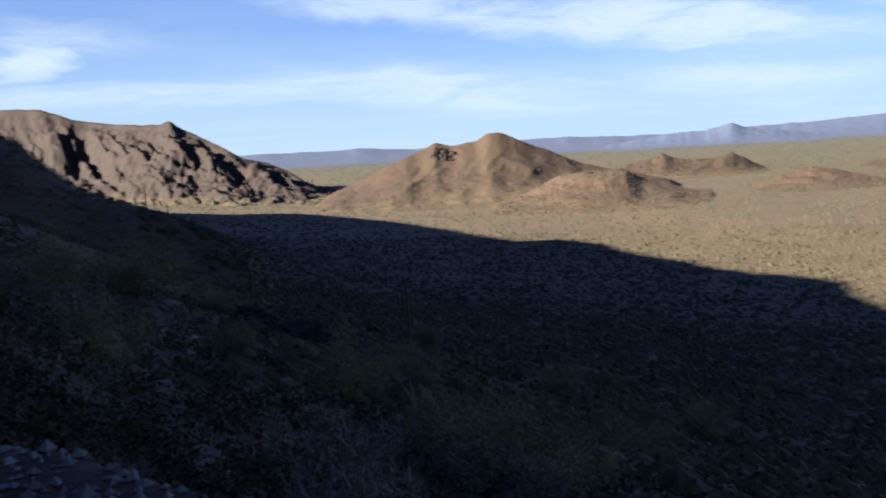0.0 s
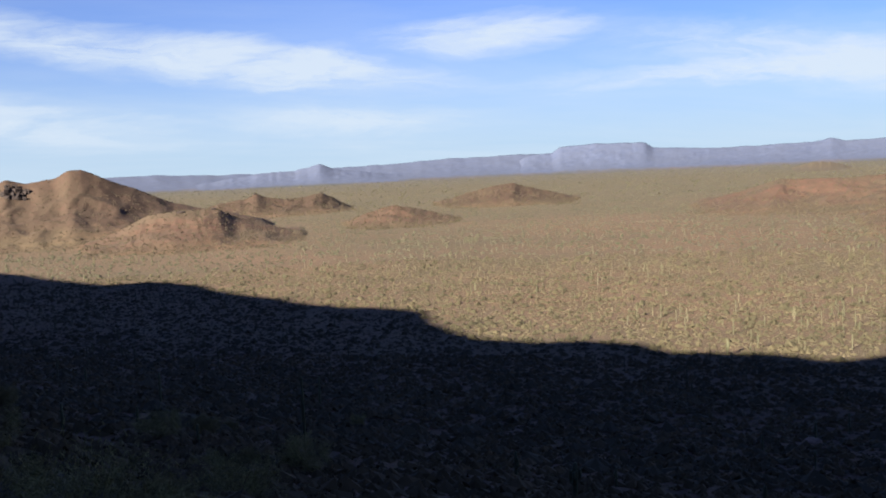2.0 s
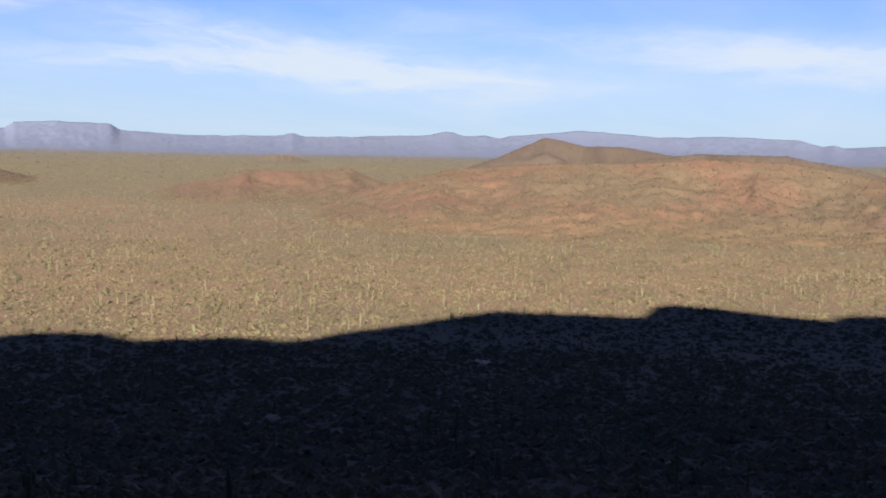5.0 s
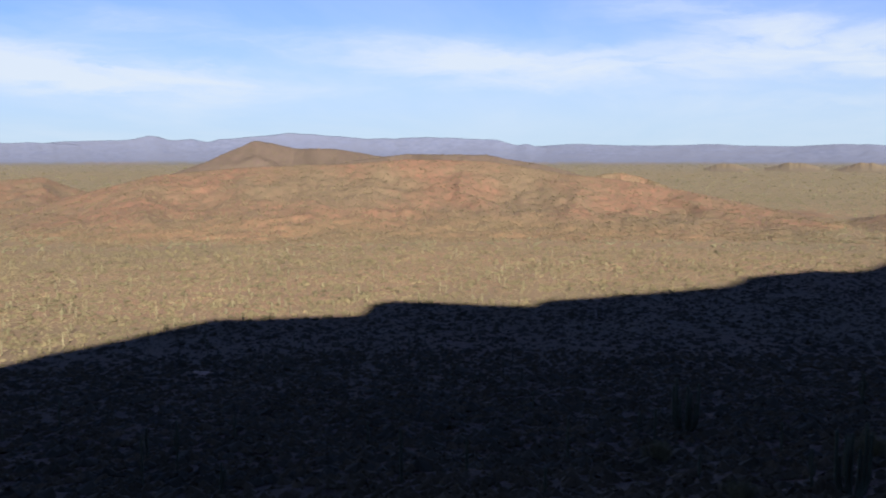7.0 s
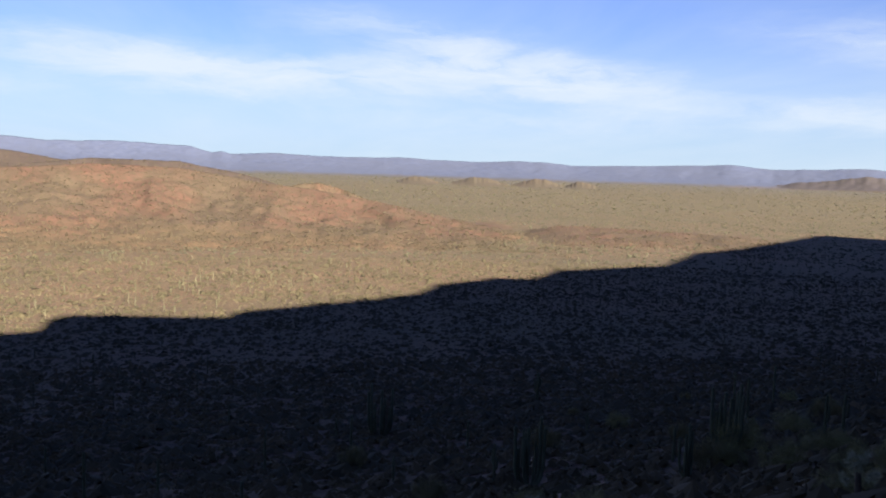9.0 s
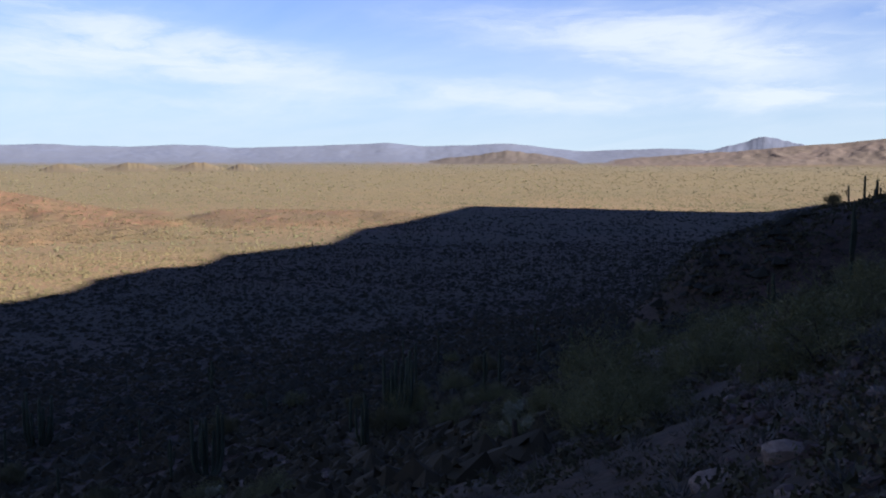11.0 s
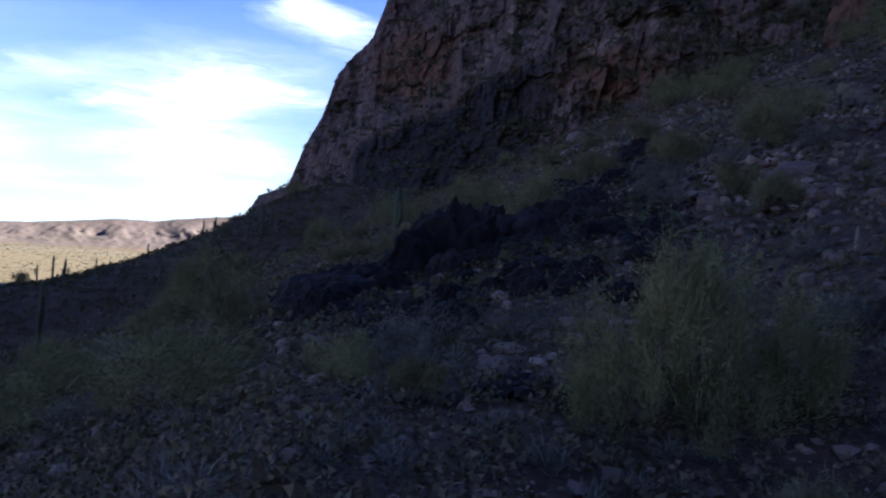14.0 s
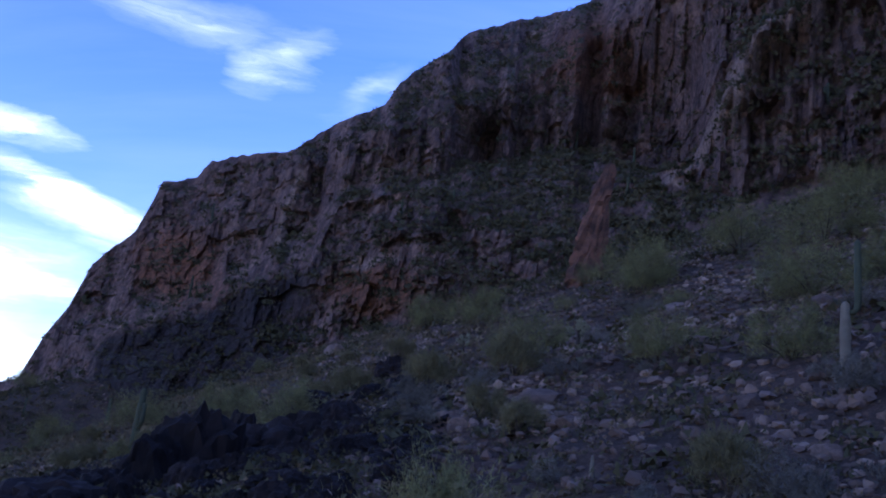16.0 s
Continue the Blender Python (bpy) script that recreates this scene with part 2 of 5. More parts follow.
def earth(name, light, dark, patch, scale=0.02, grain=1.2, relief=0.35, speck=0.5, pebbles=False, foot=0.85):
    """Stony ground: two rock colours in patches, a third in large tracts, dark low plants as specks; where the attribute rock is low, desert soil."""
    def build(t, b):
        g = coords(t)
        big = ramp(t, [(0.42, (0, 0, 0)), (0.60, (1, 1, 1))])
        wire(t, noise_at(t, g, scale, 5.0), big)
        mid = ramp(t, [(0.36, (0, 0, 0)), (0.64, (1, 1, 1))])
        wire(t, noise_at(t, g, scale * 9, 4.0, 0.65), mid)
        fine = noise_at(t, g, grain, 5.0, 0.7)
        fr = ramp(t, [(0.40, (0, 0, 0)), (0.60, (1, 1, 1))])
        wire(t, fine, fr)
        c = blend(t, big.outputs[0], blend(t, mid.outputs[0], dark, light), patch)
        s = blend(t, big.outputs[0], blend(t, mid.outputs[0], SOIL[1], SOIL[0]), SOIL[2])
        tract = ramp(t, [(0.40, (0, 0, 0)), (0.66, (0.75, 0.75, 0.75))])     # greener tracts of the plain
        wire(t, noise_at(t, g, 0.0032, 4.0), tract)
        s = blend(t, tract.outputs[0], s, SOIL[3])
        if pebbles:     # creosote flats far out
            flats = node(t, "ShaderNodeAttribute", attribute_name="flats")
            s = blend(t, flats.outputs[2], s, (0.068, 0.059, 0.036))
            # distance haze painted into the soil, grey towards the horizon
            haze_at = node(t, "ShaderNodeAttribute", attribute_name="saltbush")
            s = blend(t, haze_at.outputs[2], s, (0.060, 0.060, 0.058))
        else:           # hill soil darkened to offset sun on tilted feet; far ranges blued for haze
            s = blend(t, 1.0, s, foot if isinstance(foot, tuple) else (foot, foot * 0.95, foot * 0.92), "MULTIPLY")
        at = node(t, "ShaderNodeAttribute", attribute_name="rock")
        edge = node(t, "ShaderNodeMath", operation="MULTIPLY_ADD")
        edge.inputs[1].default_value = 1.0
        wire(t, noise_at(t, g, scale * 4, 5.0, 0.65), edge, 0, 0)
        wire(t, at, edge, 2, 2)
        cut = ramp(t, [(0.52, (0, 0, 0)), (1.05, (1, 1, 1))])
        wire(t, edge, cut)
        c = blend(t, cut.outputs[0], s, c)
        sp = node(t, "ShaderNodeMath", operation="MULTIPLY")
        sp.inputs[1].default_value = speck
        wire(t, fr, sp)
        c = blend(t, sp.outputs[0], c, (0.026, 0.024, 0.014))
        if pebbles:
            small, large = (node(t, "ShaderNodeTexVoronoi", Scale=q, Randomness=1.0) for q in (9.0, 2.2))
            wire(t, g, small), wire(t, g, large)
            for vor in (small, large):
                bw = node(t, "ShaderNodeRGBToBW")
                wire(t, vor, bw, 1, 0)
                pr = ramp(t, [(0.15, (0.45, 0.44, 0.45)), (0.6, (1.0, 1.0, 1.0)), (0.9, (1.7, 1.6, 1.5))])
                wire(t, bw, pr)
                c = blend(t, 0.45, c, pr.outputs[0], "MULTIPLY")
            hgt = node(t, "ShaderNodeMath", operation="MULTIPLY_ADD")
            hgt.inputs[1].default_value = -0.8
            wire(t, large, hgt, 0, 0), wire(t, fine, hgt, 0, 2)
            h2 = node(t, "ShaderNodeMath", operation="MULTIPLY_ADD")
            h2.inputs[1].default_value = -0.35
            wire(t, small, h2, 0, 0), wire(t, hgt, h2, 0, 2)
            bump(t, b, h2.outputs[0], 0.5, 0.10)
        else:
            bump(t, b, fine.outputs[0], 0.6, relief)
        t.links.new(c, b.inputs["Base Color"])
    return surface(name, build)


def cliff_rock(name):
    """Varnished volcanic rock: dark purple-brown faces with rusty and pale patches, black in the joints; soil and low plants on the ledges."""
    def build(t, b):
        g = coords(t)
        m = node(t, "ShaderNodeMapping")
        m.inputs["Scale"].default_value = (0.20, 0.20, 0.10)
        wire(t, g, m)
        streak = node(t, "ShaderNodeTexNoise", Scale=1.0, Detail=8.0, Roughness=0.68, Distortion=0.5)
        wire(t, m, streak)
        sr = ramp(t, [(0.34, (0.0620, 0.0430, 0.0410)), (0.47, (0.1380, 0.0890, 0.0750)), (0.58, (0.1950, 0.1240, 0.0990)), (0.72, (0.2900, 0.1900, 0.1420))])
        wire(t, streak, sr)
        patchy = noise_at(t, g, 0.06, 6.0, 0.65)

        def stain(key, low, high):
            at = node(t, "ShaderNodeAttribute", attribute_name=key)
            add = node(t, "ShaderNodeMath", operation="ADD")
            wire(t, at, add, 2, 0), wire(t, patchy, add, 0, 1)
            r = ramp(t, [(low, (0, 0, 0)), (high, (1, 1, 1))])
            wire(t, add, r)
            return r.outputs[0]
        c = blend(t, stain("rust", 0.58, 0.98), sr.outputs[0], (0.185, 0.088, 0.054))
        c = blend(t, stain("pale", 0.62, 1.05), c, (0.300, 0.205, 0.160))
        c = blend(t, stain("lava", 0.60, 1.5), c, (0.036, 0.028, 0.028))
        fine = noise_at(t, g, 0.8, 8.0, 0.74)
        fr = ramp(t, [(0.34, (0.30, 0.30, 0.32)), (0.52, (0.95, 0.95, 0.95)), (0.68, (1.55, 1.5, 1.45))])
        wire(t, fine, fr)
        c = blend(t, 1.0, c, fr.outputs[0], "MULTIPLY")
        sep = node(t, "ShaderNodeSeparateXYZ")
        wire(t, g, sep, 1, 0)
        flat = node(t, "ShaderNodeMath", operation="MULTIPLY_ADD")
        flat.inputs[1].default_value = 0.6
        wire(t, fine, flat, 0, 0)
        wire(t, sep, flat, 2, 2)
        fl = ramp(t, [(0.86, (0, 0, 0)), (1.06, (1, 1, 1))])
        wire(t, flat, fl)
        c = blend(t, fl.outputs[0], c, (0.072, 0.070, 0.044))
        t.links.new(c, b.inputs["Base Color"])
        bump(t, b, fine.outputs[0], 1.0, 0.8)
    return surface(name, build)


def plain_rock(name, light, dark, scale=2.0, relief=0.05):
    def build(t, b):
        g = node(t, "ShaderNodeTexCoord")
        n = node(t, "ShaderNodeTexNoise", Scale=scale, Detail=7.0, Roughness=0.7)
        wire(t, g, n, 3, 0)
        r = ramp(t, [(0.35, dark), (0.65, light)])
        wire(t, n, r)
        oi = node(t, "ShaderNodeObjectInfo")
        v = ramp(t, [(0, (0.65, 0.65, 0.68)), (1, (1.3, 1.25, 1.2))])
        wire(t, oi, v, 5, 0)
        t.links.new(blend(t, 1.0, r.outputs[0], v.outputs[0], "MULTIPLY"), b.inputs["Base Color"])
        bump(t, b, n.outputs[0], 0.8, relief)
    return surface(name, build)


def leaves(name, a, b_, c, large=0.03):
    """Foliage or stones in a mass: colour by island, and by place over tens of metres."""
    def build(t, b):
        g = coords(t)
        r = ramp(t, [(0, a), (0.55, b_), (1, c)])
        n = noise_at(t, g, large, 4.0, 0.65)
        mr = ramp(t, [(0.35, (0, 0, 0)), (0.65, (1, 1, 1))])
        wire(t, n, mr)
        mx = node(t, "ShaderNodeMath", operation="MULTIPLY_ADD")
        mx.inputs[1].default_value = 0.55
        hf = node(t, "ShaderNodeMath", operation="MULTIPLY")
        hf.inputs[1].default_value = 0.45
        t.links.new(g.outputs["Random Per Island"], hf.inputs[0])
        wire(t, mr, mx, 0, 0)
        wire(t, hf, mx, 0, 2)
        wire(t, mx, r)
        t.links.new(r.outputs[0], b.inputs["Base Color"])
    return surface(name, build, 0.85)


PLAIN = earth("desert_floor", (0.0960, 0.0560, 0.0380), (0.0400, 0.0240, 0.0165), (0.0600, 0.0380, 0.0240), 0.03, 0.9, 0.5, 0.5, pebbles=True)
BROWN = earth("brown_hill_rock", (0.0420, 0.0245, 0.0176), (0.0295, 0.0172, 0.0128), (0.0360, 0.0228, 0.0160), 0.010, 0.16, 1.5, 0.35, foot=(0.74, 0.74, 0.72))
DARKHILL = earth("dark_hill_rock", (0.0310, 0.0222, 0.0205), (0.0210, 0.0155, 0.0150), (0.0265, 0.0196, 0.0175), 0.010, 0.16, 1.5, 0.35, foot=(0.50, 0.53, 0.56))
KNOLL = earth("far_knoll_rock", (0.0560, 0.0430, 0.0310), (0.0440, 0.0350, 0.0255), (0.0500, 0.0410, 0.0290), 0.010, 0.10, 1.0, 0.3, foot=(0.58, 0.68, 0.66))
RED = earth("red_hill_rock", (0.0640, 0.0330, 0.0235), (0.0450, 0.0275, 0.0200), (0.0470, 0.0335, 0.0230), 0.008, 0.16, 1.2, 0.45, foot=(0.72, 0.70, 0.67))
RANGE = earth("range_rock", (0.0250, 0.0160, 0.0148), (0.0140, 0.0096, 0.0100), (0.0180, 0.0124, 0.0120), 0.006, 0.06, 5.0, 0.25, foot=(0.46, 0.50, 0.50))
# blue-violet base colour stands in for the haze over distant rock
HAZED_ROCK = earth("hazed_range_rock", (0.048, 0.058, 0.095), (0.036, 0.045, 0.078), (0.043, 0.052, 0.085), 0.004, 0.02, 3.0, 0.1, foot=(0.55, 0.75, 1.15))
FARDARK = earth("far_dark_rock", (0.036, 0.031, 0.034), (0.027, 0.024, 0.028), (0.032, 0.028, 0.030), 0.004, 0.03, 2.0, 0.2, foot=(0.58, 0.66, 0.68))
# pink rock made paler and bluer, haze put into the colour
HAZED_PINK = earth("hazed_pink_rock", (0.052, 0.041, 0.042), (0.038, 0.031, 0.034), (0.044, 0.036, 0.035), 0.004, 0.03, 4.0, 0.2, foot=(0.62, 0.68, 0.72))
CLIFF = cliff_rock("cliff_rock")

# ---------------------------------------------------------------- the lie of the land
ANTI = SUN_AZ - 180.0         # the slope falls this way


def along_across(x, y):
    a = radians(ANTI)
    ux, uy = math.sin(a), math.cos(a)
    return x * ux + y * uy, x * uy - y * ux


def spur(az, r, table, r0, width):
    """A spur whose skyline has the elevations of the table, at the distance r0."""
    az_t, el_t = zip(*table)
    el = np.interp(az, az_t, el_t)
    z = EYE + r * np.tan(np.radians(el))
    return z - ((r - r0) / width) ** 2


def soft_max(a, b, k):
    h = np.clip(0.5 + 0.5 * (b - a) / k, 0, 1)
    return a + (b - a) * h + k * h * (1 - h)


SPUR_LEFT = [(-60, 14), (-40, 9), (-30, 4.6), (-25.1, 2.35), (-24.3, 1.8), (-23.5, 1.0), (-22.4, 0.0), (-21.6, -0.8), (-20.1, -1.4),
             (-18.0, -2.3), (-16.4, -2.95), (-12, -5), (-8, -12), (0, -60)]
SPUR_RIGHT = [(110, -60), (124, -12), (130, -5.5), (136.6, -3.0), (140.1, -2.2), (142.8, -1.35), (145.1, -0.35), (147.3, 0.65), (148.9, 1.6),
              (152, 3.3), (157, 5.3), (163, 7.0), (172, 8), (185, 8)]


def ground_z(x, y):
    x, y = np.asarray(x, float), np.asarray(y, float)
    r = np.hypot(x, y)
    az = (np.degrees(np.arctan2(x, y)) + 90) % 360 - 90
    a, s = along_across(x, y)
    up = np.where(a < -190, 83.4 + 0.556 * 190 + (a + 190) * 0.8, 83.4 - 0.556 * np.minimum(a, 0))
    z = np.where(a < 0, np.maximum(up, 0), 83.4 * np.exp(-np.maximum(a, 0) / 150))
    # a shallow ravine lies between the ledge and the mountain's slope
    dip = np.interp(az, [-60, -30, -20, -8, 15, 100, 125, 145, 152, 159, 170, 180, 200, 230, 300], [0, 2.0, 2.6, 2.0, 0.5, 0.5, 1.5, 1.2, 1.4, 2.6, 4.4, 6.2, 8.4, 6, 0])
    z = z - dip * smooth(1.6, 9.5, r) * (1 - 0.5 * smooth(60, 130, r))
    far = np.clip((r - 1500) / 3400, 0, 1.02)
    z = z + 72 * far ** 1.6
    z = soft_max(z, spur(az, r, SPUR_LEFT, 300, 11.0), 4.0)
    z = soft_max(z, spur(az, r, SPUR_RIGHT, 235, 12.0), 4.0)
    rough = smooth(6, 40, r) * (1 - smooth(160, 420, r))
    z = z + rough * (1.9 * fbm(x / 28, y / 28, 0.5, 4) + 0.9 * fbm(x / 6, y / 6, 2.5, 4, 0.6))
    z = z + smooth(200, 600, r) * (1 - smooth(2500, 4500, r)) * 1.5 * fbm(x / 160, y / 160, 4.5, 3)
    # the trail's ledge under the camera
    ledge = 83.38 + 0.04 * fbm(x / 0.7, y / 0.7, 1.0, 3)
    k = smooth(1.0, 1.25, np.hypot((a + 0.9) / 2.2, (s + 1.5) / 5.2))
    return ledge * (1 - k) + z * k


fine_az = np.arange(-34, 206, 0.3)
rest_az = np.arange(206, 326, 1.0)
gaz = np.concatenate([fine_az, rest_az])
gr = np.concatenate([[0.0], np.geomspace(0.8, 4960, 205)])
A, Rr = np.meshgrid(gaz, gr, indexing="ij")
gx, gy = az_xy(A, Rr)
ga, gs = along_across(gx, gy)
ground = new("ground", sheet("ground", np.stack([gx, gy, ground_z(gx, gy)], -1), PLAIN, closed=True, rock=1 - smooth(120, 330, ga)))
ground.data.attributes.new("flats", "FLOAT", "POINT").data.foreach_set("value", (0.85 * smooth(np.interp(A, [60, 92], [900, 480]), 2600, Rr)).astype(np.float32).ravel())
# mask of the painted haze, growing with distance from the eye
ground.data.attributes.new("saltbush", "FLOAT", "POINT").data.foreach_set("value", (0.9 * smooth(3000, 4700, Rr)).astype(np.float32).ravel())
tagged(ground, "tan stony desert plain and mountainside with sparse scrub", "ground", kind="structure")


HILLS = []


def hill(name, table, r0, front, back, material, label, category="hill", rough=0.5, spurs=60.0, n=150, m=44, crag=0.0, power=1.7, seed=0.0, bumpy=2.2, turn=0.0, shear=0.0):
    """A hill or range whose crest, at the distance r0, has the elevations of the table; it slopes down over front and back metres."""
    az_t, el_t = zip(*table)
    az = np.linspace(az_t[0], az_t[-1], n)
    el = np.interp(az, az_t, el_t)
    w = np.convolve(np.pad(el, 2, mode="edge"), [0.1, 0.2, 0.4, 0.2, 0.1], "valid")
    el = w + 0.05 * fbm(az * 60.0 / (az[-1] - az[0]) * 0.5 + seed, 0.0, 0.1, 4) * np.minimum(1, r0 / 2000)
    v = np.concatenate([np.linspace(-1.08, -0.03, m), [-0.012, 0.0, 0.012], np.linspace(0.06, 1.05, m // 3)])
    A, V = np.meshgrid(az, v, indexing="ij")
    E = np.repeat(el[:, None], len(v), 1)
    wob = fbm(A * 0.25 + seed, 0.0, 0.3, 3)[:, :1]
    rc = r0 * (1 + (0.03 if r0 < 4000 else 0.004) * wob + turn * (az[:, None] - az.mean()))
    R = rc + np.where(V < 0, V * front, V * back)
    x, y = az_xy(A, R)
    xc, yc = az_xy(A, rc)
    zc = EYE + rc * np.tan(np.radians(E))
    zb = ground_z(x, y)
    arc = np.radians(A) * r0
    t = 1 - np.abs(V)
    slant = arc + shear * V * np.where(V < 0, front, back)
    down = np.where(V < 0, V * front, V * back) / spurs
    warp = 0.9 * fbm(arc / spurs / 3.0, down / 3.0 + seed, 0.7, 3)
    sp = 0.65 * ridged(slant / spurs / 1.6 + warp + seed, down / 4.5 + warp, 0.2, 4) + 0.35 * ridged(slant / spurs / 2.4 + seed, down / 2.6 - warp, 5.2, 5, 0.55)
    tt = np.clip(t, 0, 1)
    shape = 0.35 * tt * tt + 0.65 * tt ** power
    shape = shape * (1 + rough * (sp - 0.70) * 2.6 * smooth(0.0, 0.35, 1 - t))
    if crag:
        step = 7.0
        q = shape * step + 0.6 * fbm(arc / spurs, V * 2, seed, 3)
        shape = shape * (1 - crag) + crag * (np.floor(q) + smooth(0.55, 1.0, q - np.floor(q)) - 0.3) / step
    end = smooth(0, 0.05, (az - az[0]) / (az[-1] - az[0])) * smooth(0, 0.05, (az[-1] - az) / (az[-1] - az[0]))
    shape = np.minimum(shape, 0.985 + 0.015 * t) * end[:, None]
    z = zb + np.maximum(zc - ground_z(xc, yc), -2) * shape
    z = z + bumpy * fbm(x / 26, y / 26, seed, 4, 0.6) * smooth(0, 0.2, t) * (1 - smooth(0.9, 1, t))
    z = z - 4 * (1 - smooth(-0.05, 0.03, t)) - 1.0
    P = np.stack([x, y, z], -1)
    HILLS.append((P, r0))
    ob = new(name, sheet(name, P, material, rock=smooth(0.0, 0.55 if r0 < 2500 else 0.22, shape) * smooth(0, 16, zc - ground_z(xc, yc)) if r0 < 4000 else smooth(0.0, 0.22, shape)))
    return tagged(ob, label, category)


# ---------------------------------------------------------------- the mountain behind
CREST = [   # along the ridge, height
    (-2000, 150), (-1700, 190), (-1484, 221), (-1391, 249), (-1313, 252), (-1044, 253), (-851, 245), (-754, 238), (-679, 236), (-654, 247),
    (-590, 246), (-535, 237), (-494, 234), (-451, 231), (-426, 228), (-378, 226), (-359, 228), (-318, 227), (-293, 217), (-256, 208),
    (-235, 205), (-207, 206), (-189, 211), (-169, 211), (-147, 207), (-111, 213), (-92, 210), (-84, 212), (-78, 216), (-69, 221),
    (-53, 227), (-30, 238), (-9, 247), (12, 246), (65, 246), (76, 258), (89, 263), (140, 252), (159, 248), (171, 255),
    (187, 256), (266, 262), (303, 266), (312, 268), (346, 281), (414, 289), (439, 284), (487, 296), (506, 302), (630, 301),
    (781, 338), (886, 348), (1284, 411), (1316, 330), (1324, 250), (1340, 238), (1600, 236), (2300, 180),
]


def crest_z(s):
    at, height = zip(*CREST)
    return np.interp(s, at, height) + 1.2 * fbm(s / 9.0, 0.0, 0.8, 3)


ridge_s = np.arange(-2000, 2301, 5.0)
ridge_v = np.array([-1, -0.8, -0.6, -0.4, -0.25, -0.12, 0, 0.15, 0.3, 0.45, 0.6, 0.75, 0.9, 1.05])
S, V = np.meshgrid(ridge_s, ridge_v, indexing="ij")
al = -200 + np.where(V > 0, V * 70, V * 300)
au = radians(ANTI)
rx, ry = al * math.sin(au) + S * math.cos(au), al * math.cos(au) - S * math.sin(au)
cz = crest_z(S)
base_front, base_back = 83.4 + 0.556 * 125, 60.0
rz = np.where(V > 0, cz + (base_front - cz) * np.clip(V, 0, 1) ** 0.8, cz + (base_back - cz) * np.clip(-V, 0, 1) ** 0.8)
rz = rz + np.where(V == 0, 0, 4 * fbm(rx / 40, ry / 40, 0.3, 3) - 3)
ridge = new("mountain_ridge", sheet("mountain_ridge", np.stack([rx, ry, rz], -1), CLIFF))
tagged(ridge, "long dark rocky mountain ridge above the slope", "mountain")

CLIFF_TABLE = [  # azimuth, distance of the foot, elevation of the crest
    (148.0, 300, -1.0), (150.3, 285, 3.3), (152.0, 262, 4.0), (152.9, 250, 6.6), (153.8, 240, 8.4), (154.6, 232, 11.1), (156.6, 215, 13.4), (157.2, 210, 15.2), (157.6, 206, 16.6),
    (159.6, 196, 17.3), (160.3, 192, 18.4), (162.7, 183, 19.2), (165.2, 174, 20.0), (167.8, 166, 22.1), (170.6, 159, 23.6), (171.5, 156, 25.1), (174.7, 148, 27.5), (175.7, 146, 28.6),
    (177.5, 143, 29.15), (179.5, 139, 29.65), (182.5, 134, 30.3), (186, 130, 32.0), (195, 122, 34.5), (206, 116, 36.5), (225, 112, 38.0)]
ct = np.array(CLIFF_TABLE)
# elevations of the lower rocks' brow, of the upper wall's foot and of its lip
BROW = [(148, 2), (153, 5.6), (157, 7.4), (159.2, 8.4), (162.5, 10.2), (165.7, 12.0), (167.4, 13.0), (168.6, 16.6), (170, 17.4), (172, 18.0), (174.4, 17.8), (177.1, 17.2), (179, 16.3), (181.2, 15.7), (183.4, 15.2), (186, 14), (190, 12), (225, 12)]
WALL = [(148, 2), (153, 5.8), (157.3, 9.2), (160, 10.6), (162.5, 12.2), (165.5, 14.4), (167.3, 16.4), (169.2, 18.6), (172, 19.4), (174.2, 19.8), (175.6, 20.5), (178.5, 21.2), (181.4, 22.1), (184.3, 22.4), (186.6, 21.8), (190.2, 20.8), (194, 19.4), (197, 20.0), (206, 21), (225, 21)]
LIP = [(148, 2), (153.5, 7.0), (156, 10.5), (158, 14.6), (162, 17.4), (166, 18.6), (170, 21.2), (174.5, 23.2), (176.3, 24.0), (178.8, 25.4), (182.5, 27.2), (186, 29.5), (190, 32), (206, 36), (225, 37.5)]
caz = np.concatenate([np.arange(148, 206, 0.10), np.arange(206, 225, 1.0)])
foot, cel = (np.interp(caz, ct[:, 0], ct[:, k]) for k in (1, 2))
cel = cel + 0.22 * fbm(caz * 1.3, 0.0, 2.2, 4, 0.6) * smooth(152, 156, caz)
brow, wall, lip = (np.interp(caz, *zip(*table)) + 0.5 * fbm(caz * 0.7, k * 3.1, 4.4, 4, 0.6) for k, table in enumerate((BROW, WALL, LIP)))
wall = np.maximum(wall, brow + 0.1)
fx, fy = az_xy(caz, foot)
fel = np.degrees(np.arctan2(ground_z(fx, fy) - EYE, foot))
ROWS = 250
d = foot.copy()
el = fel.copy()
step = (np.maximum(cel, fel + 0.05) - fel) / (ROWS - 1)
D, E, G = [d.copy()], [el.copy()], [np.full(len(caz), 0.4)]
